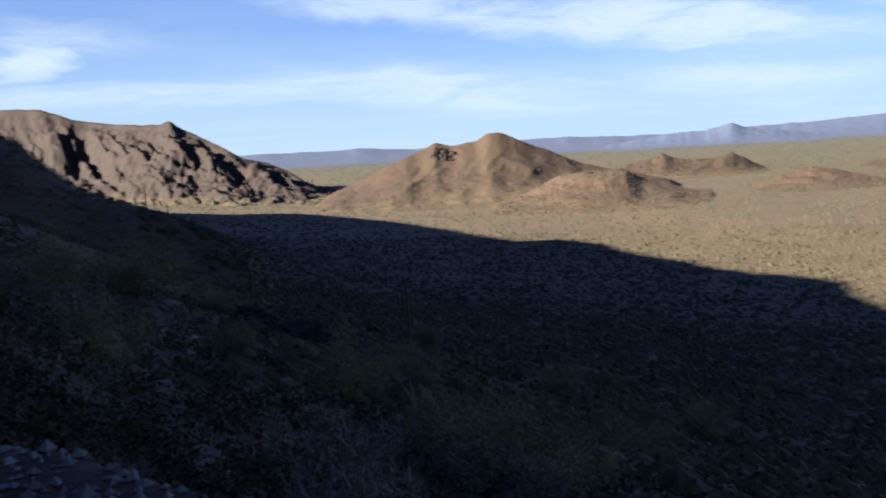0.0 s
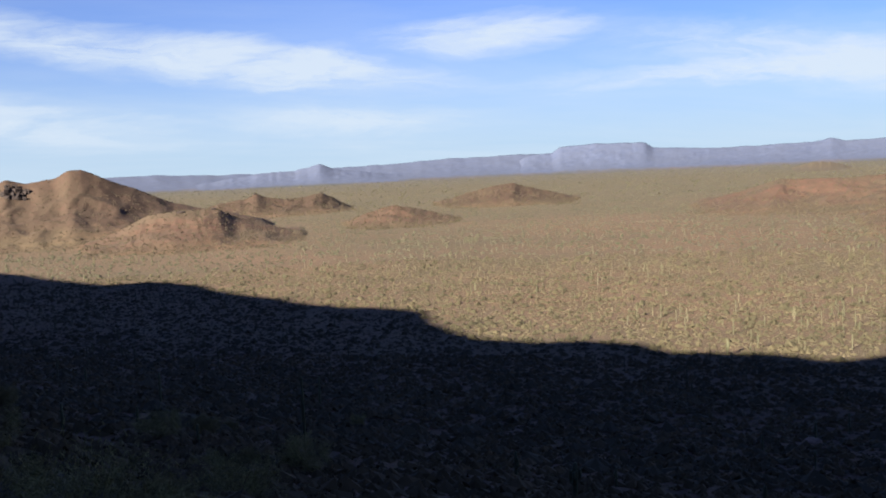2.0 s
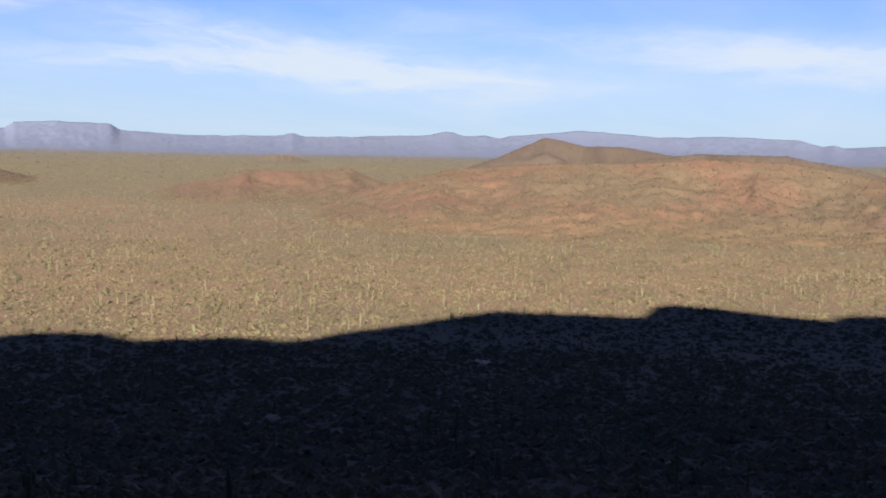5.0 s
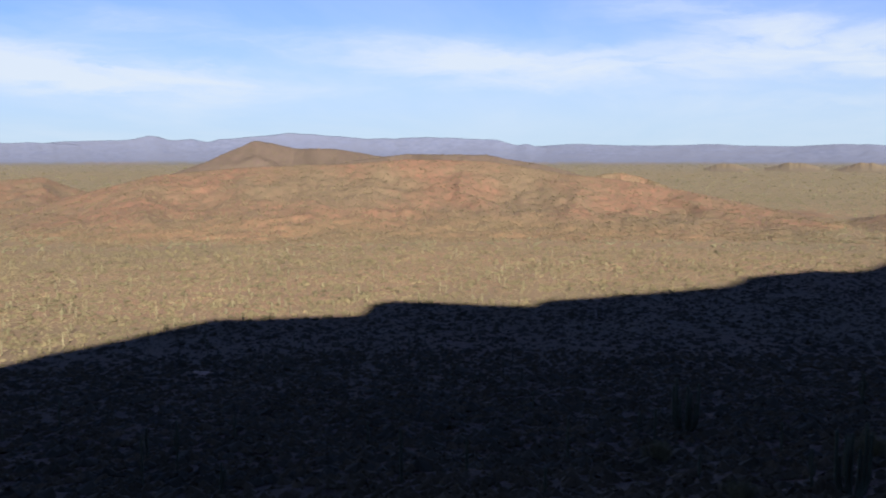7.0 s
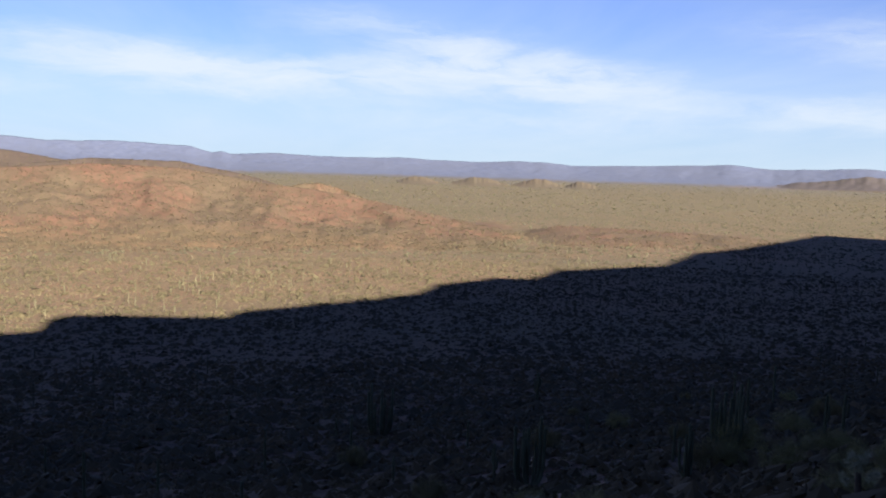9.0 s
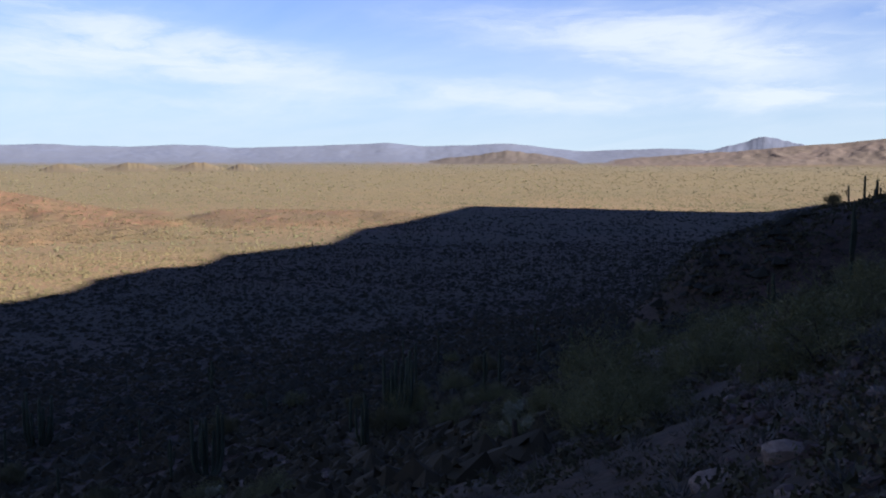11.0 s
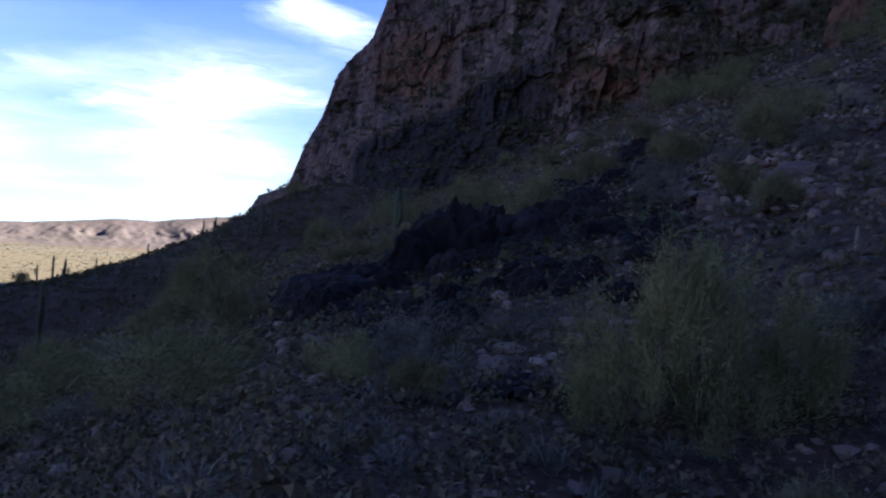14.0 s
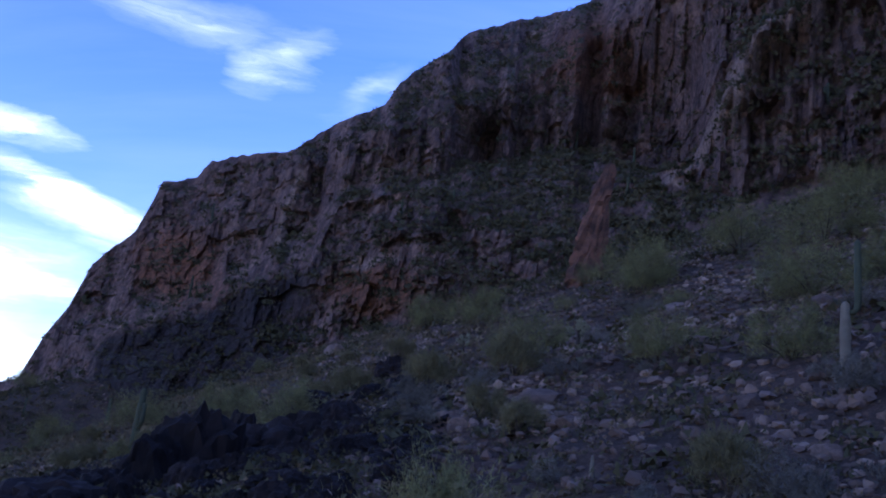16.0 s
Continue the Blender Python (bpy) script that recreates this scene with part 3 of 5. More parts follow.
for k in range(ROWS - 1):      # climb the face: walls rise steeply, benches lie back
    e = el + step / 2
    low = e < brow
    rock_run = np.interp(caz, [148, 156, 160, 168, 171, 180, 225], [0.7, 0.55, 0.50, 0.30, 0.18, 0.5, 0.3])
    bench = smooth(0.0, 0.5, e - brow) * (1 - smooth(-0.5, 0.1, e - wall))
    face = np.interp(caz, [148, 158, 166, 172, 225], [0.55, 0.42, 0.34, 0.16, 0.14])
    top_run = 0.75 * smooth(-0.2, 0.6, e - lip) * smooth(164, 172, caz)
    g = np.where(low, rock_run, face + (1.15 - face) * bench + top_run)
    g = g + 0.30 * fbm(caz * 0.9, e * 0.8, 7.7, 3)
    g = np.clip(g, 0.05, 1.25)
    tn, rad_ = np.tan(np.radians(e)), np.radians(step)
    d = d + np.clip(g * d * rad_ / np.cos(np.radians(e)) ** 2 / (1 - np.minimum(g * tn, 0.75)), 0, 3.0)
    el = el + step
    D.append(d.copy()), E.append(el.copy()), G.append(g)
D, E, G = (np.stack(q, 1) for q in (D, E, G))
A = np.repeat(caz[:, None], ROWS, 1)
V = np.repeat(np.linspace(0, 1, ROWS)[None], len(caz), 0)
zz = EYE + D * np.tan(np.radians(E))
arc = np.radians(A) * 190


def joints(u, v, seed):
    """A random depth for each block between the joints of the rock."""
    iu = np.floor(u).astype(np.int64)
    iv = np.floor(v + 0.7 * hash01(iu, iu * 0 + seed, iu * 0)).astype(np.int64)
    return hash01(iu, iv, iu * 0 + seed)


def near_line(points, width):
    """1 on a line of azimuths and elevations, falling off over the width in degrees."""
    best = np.full(A.shape, 1e9)
    for (a0, e0), (a1, e1) in zip(points, points[1:]):
        k = np.clip(((A - a0) * (a1 - a0) + (E - e0) * (e1 - e0)) / ((a1 - a0) ** 2 + (e1 - e0) ** 2), 0, 1)
        best = np.minimum(best, np.hypot(A - a0 - k * (a1 - a0), E - e0 - k * (e1 - e0)))
    return np.exp(-(best / width) ** 2)


PALE_RIB = [(199.0, 31.5), (198.0, 28.8), (196.3, 27.6), (194.2, 26.2), (193.8, 24.4), (191.6, 22.8), (190.1, 20.6)]
wx, wy = az_xy(A, D)
steep = 1 - smooth(0.45, 0.9, G)
inside = smooth(0.0, 0.06, V) * (1 - 0.9 * smooth(0.94, 1.0, V))
columns = smooth(167, 172, A) * smooth(0, 1.5, E - np.repeat(brow[:, None], ROWS, 1) + 3)
sway = 3.0 * fbm(wx / 30, wy / 30, zz / 40, 3)
rib = 5.0 * (ridged((arc + sway) / 15, zz / 60, 0.9, 2) - 0.72) + 3.2 * (ridged((arc + sway) / 6.0, zz / 26, 4.9, 3) - 0.72)
ju, jv = arc + 4.0 * fbm(wx / 14, wy / 14, zz / 14, 3), zz + 6.0 * fbm(wx / 16 + 9, wy / 16, zz / 16, 3)
blocks = 3.2 * joints(ju / 7.0, jv / 10.0, 5) + 2.4 * joints(ju / 3.0, jv / 4.6, 9) + 1.3 * joints(ju / 1.3, jv / 2.0, 13) - 3.2
crag = 5.0 * fbm(wx / 30, wy / 30, zz / 30, 3) + 1.6 * (ridged(wx / 9, wy / 9, zz / 13, 4, 0.6) - 0.7) * 2 + 1.0 * fbm(wx / 2.0, wy / 2.0, zz / 2.6, 4, 0.7)
pale = near_line(PALE_RIB, 0.75)
alcove = np.exp(-(((A - 189.0) / 2.9) ** 2) ** 2) * smooth(21.0, 22.6, E) * (1 - smooth(27.5, 31, E)) + 0.5 * np.exp(-(((A - 177.2) / 1.2) ** 2) ** 2) * smooth(20.4, 21.2, E) * (1 - smooth(22.5, 24, E))
bulge = np.exp(-((A - 172.5) / 3.6) ** 2) * smooth(9.5, 12, E) * (1 - smooth(15, 18.5, E))
buttress = near_line([(166.0, 19.0), (165.4, 16.5), (165.0, 13.0)], 0.7)
out = (rib * (0.35 + 0.65 * columns) + blocks * (0.7 + 0.3 * smooth(163, 171, A))) * (0.25 + 0.75 * steep) + crag * (0.55 + 0.45 * steep) - 15 * alcove + 7 * pale + 5 * bulge + 3.5 * buttress
D = D - inside * out
zz = zz + inside * (0.9 * fbm(wx / 5, wy / 5, zz / 5, 3) + 0.5 * (1 - steep) * fbm(wx / 1.6, wy / 1.6, 0.4, 2))
# below the foot the face runs on into the ground, behind the crest it falls away
back = np.arange(1, 15)
Df, Db = foot[:, None] - np.array([3.0, 1.2]), D[:, -1:] + 4.0 * back
zb = zz[:, -1:] + 0.4 * back - 0.25 * back ** 2
gx_, gy_ = az_xy(caz[:, None], Df)
A_all = np.repeat(caz[:, None], ROWS + 16, 1)
cx, cy = az_xy(A_all, np.concatenate([Df, D, Db], 1))
CLIFF_P = np.stack([cx, cy, np.concatenate([ground_z(gx_, gy_) - np.array([2.5, 1.0]), zz, zb], 1)], -1)
cliff_me = sheet("cliff", CLIFF_P, CLIFF, flat=True)
rusty = 0.9 * np.exp(-((A - 159.3) / 2.6) ** 2 - ((E - 11.6) / 1.9) ** 2) + 0.8 * np.exp(-((A - 171.5) / 2.6) ** 2 - ((E - 12.2) / 1.6) ** 2) + 0.6 * np.exp(-((A - 184.5) / 3.0) ** 2 - ((E - 27.5) / 2.5) ** 2)
light_ = 0.95 * near_line(PALE_RIB, 0.7) + 0.6 * near_line([(165.9, 18.2), (165.4, 16.0), (165.2, 14.0)], 0.35) + 0.5 * near_line([(170.0, 13.6), (172.5, 14.2)], 0.5)
lava = 0.55 * smooth(153.5, 157, A) * (1 - smooth(166, 170, A)) * (1 - smooth(-0.6, 0.6, E - brow[:, None]))
for key, values in (("rust", rusty), ("pale", light_), ("lava", lava)):
    values = np.concatenate([values[:, :1], values[:, :1], values, np.repeat(values[:, -1:], 14, 1)], 1)
    cliff_me.attributes.new(key, "FLOAT", "POINT").data.foreach_set("value", values.astype(np.float32).ravel())
cliff = new("cliff", cliff_me)
tagged(cliff, "steep shaded brown rock cliff above the scree slope", "cliff")

# ---------------------------------------------------------------- hills on the plain
hill("mountain_range", [(-46, 1.0), (-40, 3.2), (-34, 4.1), (-30, 4.3), (-27, 3.9), (-25.0, 3.82), (-22.9, 3.76), (-21.2, 3.06), (-19.0, 2.77), (-16.5, 2.62), (-16.0, 2.86),
      (-15.3, 2.38), (-14.4, 1.90), (-12.8, 1.01), (-11.9, 0.35), (-10.5, 0.03), (-9.2, -0.59), (-8.1, -1.32), (-6.5, -2.0)], 2700, 430, 500, RANGE,
     "rugged brown mountain range with shaded gullies", "mountain range", rough=0.85, spurs=78, n=460, m=110, crag=0.22, seed=3.4, bumpy=20.0, turn=-0.012, shear=0.55)
hill("hill", [(-8, -2.6), (-4.8, -1.4), (-2.6, -0.45), (-1.0, 0.26), (-0.1, 0.66), (0.9, 0.39), (2.5, 0.65), (3.1, 1.04), (3.9, 1.09), (4.8, 0.63), (6.5, -0.06),
      (8.8, -1.09), (12.2, -1.9), (15, -2.6)], 1750, 400, 360, BROWN, "brown twin-peaked desert hill with a dark outcrop", rough=0.30, spurs=85, seed=1.0, m=64, n=200, bumpy=3.0)
hill("hill", [(3, -3.4), (5.3, -2.75), (7.4, -1.78), (9.2, -1.59), (11.4, -1.57), (12.5, -2.21), (14.5, -2.81), (17, -3.4)], 1430, 300, 300, RED,
     "low reddish rocky hill before the twin peaks", rough=0.5, spurs=60, seed=2.0)
hill("hill", [(9.5, -2.0), (11.6, -1.30), (13.0, -1.15), (13.7, -0.81), (14.3, -1.1), (15.5, -1.27), (16.7, -1.15), (17.7, -0.95), (18.6, -1.4), (19.4, -1.87), (21, -2.2)], 2250, 260, 260, BROWN,
     "pair of small brown desert knolls", rough=0.4, spurs=50, seed=5.0)
hill("hill", [(17, -3.3), (19.0, -2.85), (20.5, -2.3), (22.1, -1.93), (23.6, -2.2), (25.1, -2.61), (27.5, -3.3)], 1650, 250, 250, RED,
     "low rounded reddish knoll on the plain", rough=0.4, spurs=50, seed=6.0)
hill("hill", [(24, -2.1), (25.9, -1.63), (27.7, -1.15), (29.5, -0.91), (30.5, -1.2), (32.1, -1.58), (34, -2.1)], 2250, 290, 280, BROWN,
     "small brown cone-shaped desert knoll", rough=0.4, spurs=50, seed=7.0)
hill("hill", [(39, -3.0), (42.2, -2.19), (45.3, -1.32), (48.8, -1.41), (51.6, -1.19), (53.4, -1.9), (56, -2.7)], 1750, 400, 330, RED,
     "low orange-red rocky hill", rough=0.6, spurs=60, seed=8.0)
hill("hill", [(57.5, -1.5), (60.5, -0.39), (62.3, 0.4), (63.6, 0.96), (65, 0.65), (66, 0.47), (68.2, 0.47), (71.3, 0.0), (75, -0.5), (80, -0.8), (84, -1.5)], 2000, 330, 250, DARKHILL,
     "dark brown peaked hill behind the red hills", rough=0.5, spurs=80, seed=9.0)
hill("hill", [(47, -4.6), (50, -3.4), (53, -2.3), (57.5, -1.16), (60.2, -0.9), (63.5, -0.65), (69.3, -0.45), (72.8, -0.16), (77.7, -0.28), (80.8, -0.75), (82.6, -1.05), (86, -1.4),
      (89.4, -2.0), (95.8, -3.22), (98.8, -3.8), (103, -4.6)], 1280, 400, 350, RED, "broad red-brown rocky hill dotted with scrub", rough=0.46, spurs=80, n=380, m=80, seed=10.0, bumpy=4.0)
hill("hill", [(67, -1.0), (69.3, -0.31), (71, -0.1), (72.8, 0.15), (75, 0.1), (77.7, 0.11), (79.3, -0.2), (80.8, -0.47), (82.6, -0.85), (84.5, -1.4)], 1720, 250, 250, DARKHILL,
     "dark brown long-backed hill behind the red hill", rough=0.4, spurs=70, seed=20.0)
hill("hill", [(82.3, -2.0), (83.6, -1.5), (84.8, -1.1), (86, -0.98), (87.2, -1.25), (88.4, -1.7), (90, -2.3)], 1480, 130, 150, RED, "small rounded reddish knoll beside the broad hill", rough=0.3, spurs=50, seed=21.0)
hill("hill", [(95, -4.5), (98, -3.8), (101, -3.15), (106, -3.25), (111, -3.4), (114, -3.7), (118, -4.4)], 1330, 300, 200, RED, "low long reddish rise on the plain", rough=0.4, spurs=60, seed=11.0)
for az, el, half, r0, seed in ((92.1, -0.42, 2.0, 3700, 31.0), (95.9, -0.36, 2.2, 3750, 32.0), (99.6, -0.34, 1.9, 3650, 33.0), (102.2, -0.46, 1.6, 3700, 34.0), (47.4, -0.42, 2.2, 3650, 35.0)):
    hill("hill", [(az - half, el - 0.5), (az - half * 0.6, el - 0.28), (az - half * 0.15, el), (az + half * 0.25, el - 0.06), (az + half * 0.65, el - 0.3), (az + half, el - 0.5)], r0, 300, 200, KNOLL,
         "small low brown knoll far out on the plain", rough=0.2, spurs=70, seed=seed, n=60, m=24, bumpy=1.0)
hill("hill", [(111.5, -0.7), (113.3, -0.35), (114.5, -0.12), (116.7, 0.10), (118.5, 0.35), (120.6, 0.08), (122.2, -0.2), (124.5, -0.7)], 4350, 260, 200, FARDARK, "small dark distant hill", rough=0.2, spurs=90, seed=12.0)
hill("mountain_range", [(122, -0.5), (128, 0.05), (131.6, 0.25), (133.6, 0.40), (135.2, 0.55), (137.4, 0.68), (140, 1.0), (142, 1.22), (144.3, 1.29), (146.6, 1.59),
      (148.7, 1.87), (152, 2.3), (157, 2.0)], 4450, 620, 300, HAZED_PINK, "distant pinkish rolling mountain range", "mountain range", rough=0.36, spurs=120, n=300, m=60, seed=13.0, bumpy=4.0)

# far ranges on the horizon, distance haze painted into their blue-violet colour
FAR = dict(material=HAZED_ROCK, category="mountain range", rough=0.13, spurs=150, power=2.3, m=34)
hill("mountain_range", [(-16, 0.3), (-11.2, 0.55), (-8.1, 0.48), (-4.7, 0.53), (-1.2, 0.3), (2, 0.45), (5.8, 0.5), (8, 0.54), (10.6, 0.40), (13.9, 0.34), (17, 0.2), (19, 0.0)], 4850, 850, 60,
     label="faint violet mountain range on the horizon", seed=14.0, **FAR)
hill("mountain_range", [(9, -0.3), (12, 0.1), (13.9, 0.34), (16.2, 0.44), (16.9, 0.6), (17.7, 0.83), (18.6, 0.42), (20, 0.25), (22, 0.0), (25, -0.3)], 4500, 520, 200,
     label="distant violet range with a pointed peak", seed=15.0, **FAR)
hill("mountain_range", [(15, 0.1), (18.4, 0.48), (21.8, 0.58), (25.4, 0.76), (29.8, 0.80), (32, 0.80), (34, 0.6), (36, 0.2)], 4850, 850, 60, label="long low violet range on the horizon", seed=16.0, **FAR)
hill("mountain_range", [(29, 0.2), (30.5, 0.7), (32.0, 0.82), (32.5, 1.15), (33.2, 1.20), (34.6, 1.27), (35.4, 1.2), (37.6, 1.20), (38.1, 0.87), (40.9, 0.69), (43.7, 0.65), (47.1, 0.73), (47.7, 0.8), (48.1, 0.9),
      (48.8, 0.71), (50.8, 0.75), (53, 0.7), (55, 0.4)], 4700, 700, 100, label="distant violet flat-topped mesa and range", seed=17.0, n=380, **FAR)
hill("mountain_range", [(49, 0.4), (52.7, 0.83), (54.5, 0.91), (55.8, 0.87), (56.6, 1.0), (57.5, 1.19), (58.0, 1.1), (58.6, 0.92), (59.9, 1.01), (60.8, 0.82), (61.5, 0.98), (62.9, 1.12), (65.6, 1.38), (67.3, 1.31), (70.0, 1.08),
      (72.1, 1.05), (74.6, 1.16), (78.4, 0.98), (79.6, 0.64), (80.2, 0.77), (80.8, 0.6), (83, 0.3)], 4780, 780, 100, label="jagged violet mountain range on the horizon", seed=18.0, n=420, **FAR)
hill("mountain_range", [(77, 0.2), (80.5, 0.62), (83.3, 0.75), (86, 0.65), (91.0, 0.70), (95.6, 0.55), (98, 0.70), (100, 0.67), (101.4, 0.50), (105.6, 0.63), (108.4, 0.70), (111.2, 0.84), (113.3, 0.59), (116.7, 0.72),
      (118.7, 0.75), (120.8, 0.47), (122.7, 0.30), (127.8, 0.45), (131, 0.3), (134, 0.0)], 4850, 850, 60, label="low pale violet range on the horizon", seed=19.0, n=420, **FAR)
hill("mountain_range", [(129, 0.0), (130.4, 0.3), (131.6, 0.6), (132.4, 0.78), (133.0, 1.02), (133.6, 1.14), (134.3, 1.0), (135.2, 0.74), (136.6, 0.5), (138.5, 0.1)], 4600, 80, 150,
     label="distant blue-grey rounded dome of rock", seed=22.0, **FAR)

# ---------------------------------------------------------------- plants and stones
rng = np.random.default_rng(7)
SCRUB = leaves("dry_scrub_leaves", (0.0215, 0.0192, 0.0108), (0.0315, 0.0270, 0.0150), (0.0450, 0.0370, 0.0205), 0.02)
SCRUB_HILL = leaves("hill_scrub_leaves", (0.025, 0.021, 0.013), (0.036, 0.029, 0.018), (0.050, 0.039, 0.024), 0.02)
SCRUB_DARK = leaves("slope_scrub_leaves", (0.0384, 0.0370, 0.0172), (0.0696, 0.0610, 0.0295), (0.1104, 0.0860, 0.0492), 0.06)
SCRUB_SCREE = leaves("scree_scrub_leaves", (0.0576, 0.0460, 0.0238), (0.1248, 0.0920, 0.0492), (0.1980, 0.1380, 0.0820), 1.5)
SCRUB_LOW = leaves("low_brush_leaves", (0.0228, 0.0180, 0.0078), (0.0408, 0.0300, 0.0139), (0.0648, 0.0450, 0.0221), 0.06)
SCRUB_FAR = leaves("far_scrub_leaves", (0.0212, 0.0220, 0.0129), (0.0319, 0.0313, 0.0188), (0.0456, 0.0418, 0.0263), 0.004)
SCRUB_BAJADA = leaves("bajada_scrub_leaves", (0.0300, 0.0265, 0.0150), (0.0480, 0.0400, 0.0235), (0.0760, 0.0590, 0.0350), 0.02)
PALO = leaves("palo_verde_twigs", (0.0740, 0.0740, 0.0310), (0.1500, 0.1400, 0.0570), (0.2600, 0.2350, 0.1020), 0.5)
PALO_DRY = leaves("yellow_green_twigs", (0.0800, 0.0720, 0.0330), (0.1300, 0.1130, 0.0530), (0.1950, 0.1640, 0.0780), 0.5)
GREYLEAF = leaves("grey_shrub_leaves", (0.0580, 0.0530, 0.0420), (0.1150, 0.1030, 0.0800), (0.1950, 0.1720, 0.1320), 0.4)
BARK = plain_rock("bark", (0.085, 0.065, 0.045), (0.040, 0.032, 0.024), 6.0, 0.01)
STONE = leaves("scree_stones", (0.0440, 0.0310, 0.0250), (0.1250, 0.0850, 0.0660), (0.3200, 0.2240, 0.1650), 0.15)
PEBBLE = leaves("trail_gravel", (0.080, 0.069, 0.062), (0.145, 0.125, 0.109), (0.240, 0.208, 0.180), 3.0)
DARKROCK = plain_rock("dark_lava_rock", (0.0220, 0.0162, 0.0153), (0.0066, 0.0052, 0.0051), 3.0, 0.16)
LAVA = leaves("lava_rubble_rock", (0.0088, 0.0066, 0.0068), (0.0198, 0.0152, 0.0145), (0.0374, 0.0276, 0.0247), 0.3)
PALEROCK = plain_rock("pale_rock", (0.2600, 0.1880, 0.1380), (0.1150, 0.0810, 0.0600), 2.2, 0.06)
GREYROCK = plain_rock("grey_rock", (0.1680, 0.1180, 0.0902), (0.0720, 0.0500, 0.0410), 2.2, 0.06)
RUSTROCK = plain_rock("rusty_rock", (0.300, 0.140, 0.082), (0.062, 0.040, 0.032), 0.55, 0.40)


def skin(name, green, pale):
    """Ribbed cactus skin with corky patches."""
    def build(t, b):
        g = node(t, "ShaderNodeTexCoord")
        n = node(t, "ShaderNodeTexNoise", Scale=1.3, Detail=6.0, Roughness=0.65)
        wire(t, g, n, 3, 0)
        r = ramp(t, [(0.40, green), (0.62, tuple(v * 1.35 for v in green)), (0.78, pale)])
        wire(t, n, r)
        t.links.new(r.outputs[0], b.inputs["Base Color"])
        bump(t, b, n.outputs[0], 0.4, 0.02)
    return surface(name, build, 0.6)


CACTUS = skin("saguaro_skin", (0.050, 0.056, 0.032), (0.140, 0.122, 0.082))
CACTUS_FAR = leaves("far_saguaro_skin", (0.026, 0.027, 0.015), (0.044, 0.043, 0.025), (0.074, 0.067, 0.042), 0.05)
DEADWOOD = skin("dead_saguaro_wood", (0.145, 0.122, 0.086), (0.080, 0.064, 0.046))
CHOLLA = leaves("cholla_spines", (0.170, 0.165, 0.095), (0.270, 0.260, 0.160), (0.360, 0.340, 0.230), 2.0)


def part(name, me, parent, label=""):
    ob = new(name, me)
    ob.parent = parent
    return tagged(ob, label)


def tufts(pos, size, height, k, blade=0.6, lean=0.5):
    """k loose triangles in a squat dome for each place: arrays of places and triangles."""
    n = len(pos)
    u = rng.uniform(0, 2 * np.pi, (n, k))
    q = np.sqrt(rng.uniform(0, 1, (n, k)))
    h = rng.uniform(0.05, 1, (n, k)) * np.sqrt(np.clip(1.05 - q * q, 0.05, 1))
    c = np.stack([q * np.cos(u) * size[:, None], q * np.sin(u) * size[:, None], h * height[:, None]], -1) + pos[:, None, :]
    s = (blade * size[:, None] * rng.uniform(0.55, 1.25, (n, k)))[..., None]
    a = rng.normal(size=(n, k, 3))
    a /= np.linalg.norm(a, axis=-1, keepdims=True)
    b = rng.normal(size=(n, k, 3))
    b[..., 2] += lean * 2
    b -= a * np.sum(a * b, -1, keepdims=True)
    b /= np.linalg.norm(b, axis=-1, keepdims=True)
    v = np.stack([c - a * s * 0.5 - b * s * 0.35, c + a * s * 0.5 - b * s * 0.35, c + b * s * 0.65], 2).reshape(-1, 3)
    return v, np.arange(len(v)).reshape(-1, 3)


def mounds(pos, size, height, k=3, sides=6):
    """Low ragged mounds, each a faceted dome with k loose tufts on it."""
    n = len(pos)
    u = (np.arange(sides) / sides * 2 * np.pi)[None] + rng.uniform(0, 6.28, (n, 1))
    q = size[:, None] * rng.uniform(0.7, 1.25, (n, sides))
    ring = np.stack([q * np.cos(u), q * np.sin(u), height[:, None] * rng.uniform(0.0, 0.45, (n, sides))], -1)
    tip_ = np.stack([0.3 * size * rng.normal(size=n), 0.3 * size * rng.normal(size=n), height * rng.uniform(0.8, 1.15, n)], -1)[:, None]
    v = np.concatenate([ring, tip_], 1) + pos[:, None, :]
    f = np.array([(j, (j + 1) % sides, sides) for j in range(sides)])[None] + (np.arange(n) * (sides + 1))[:, None, None]
    v, f = v.reshape(-1, 3), f.reshape(-1, 3)
    v2, f2 = tufts(pos, size, height * 1.15, k, 0.5)
    return np.concatenate([v, v2]), np.concatenate([f, f2 + len(v)])


def twigs(base, way, length, width):
    """One slim triangle for each twig."""
    side = np.cross(way, rng.normal(size=way.shape))
    side /= np.linalg.norm(side, axis=1, keepdims=True) + 1e-9
    w, l = width[:, None], length[:, None]
    v = np.stack([base - side * w, base + side * w, base + way * l], 1).reshape(-1, 3)
    return v, np.arange(len(v)).reshape(-1, 3)


def polar_scatter(n, az0, az1, r0, r1, power=1.0):
    """Random places on the ground, evenly over the area, with power below 1 denser near by."""
    az = rng.uniform(az0, az1, n)
    r = (r0 ** (2 * power) + rng.uniform(0, 1, n) * (r1 ** (2 * power) - r0 ** (2 * power))) ** (0.5 / power)
    x, y = az_xy(az, r)
    return az, r, x, y


def off_cliff(az, r):
    return r < np.where(az > 148, np.interp(az, ct[:, 0], ct[:, 1]) - 2, 1e9)


def stuff(name, v, f, material, label, category):
    ob = new(name, mesh_from(name, v, f, [material], flat=True))
    return tagged(ob, label, category, kind="stuff")


def scrub_at(x, y, z, s, k, h=0.75, blade=0.6):
    return tufts(np.stack([x, y, z], -1), s, s * h, k, blade)


# scrub on the plain, in three belts
az, r, x, y = polar_scatter(76000, -18, 136, 150, 880, 0.62)
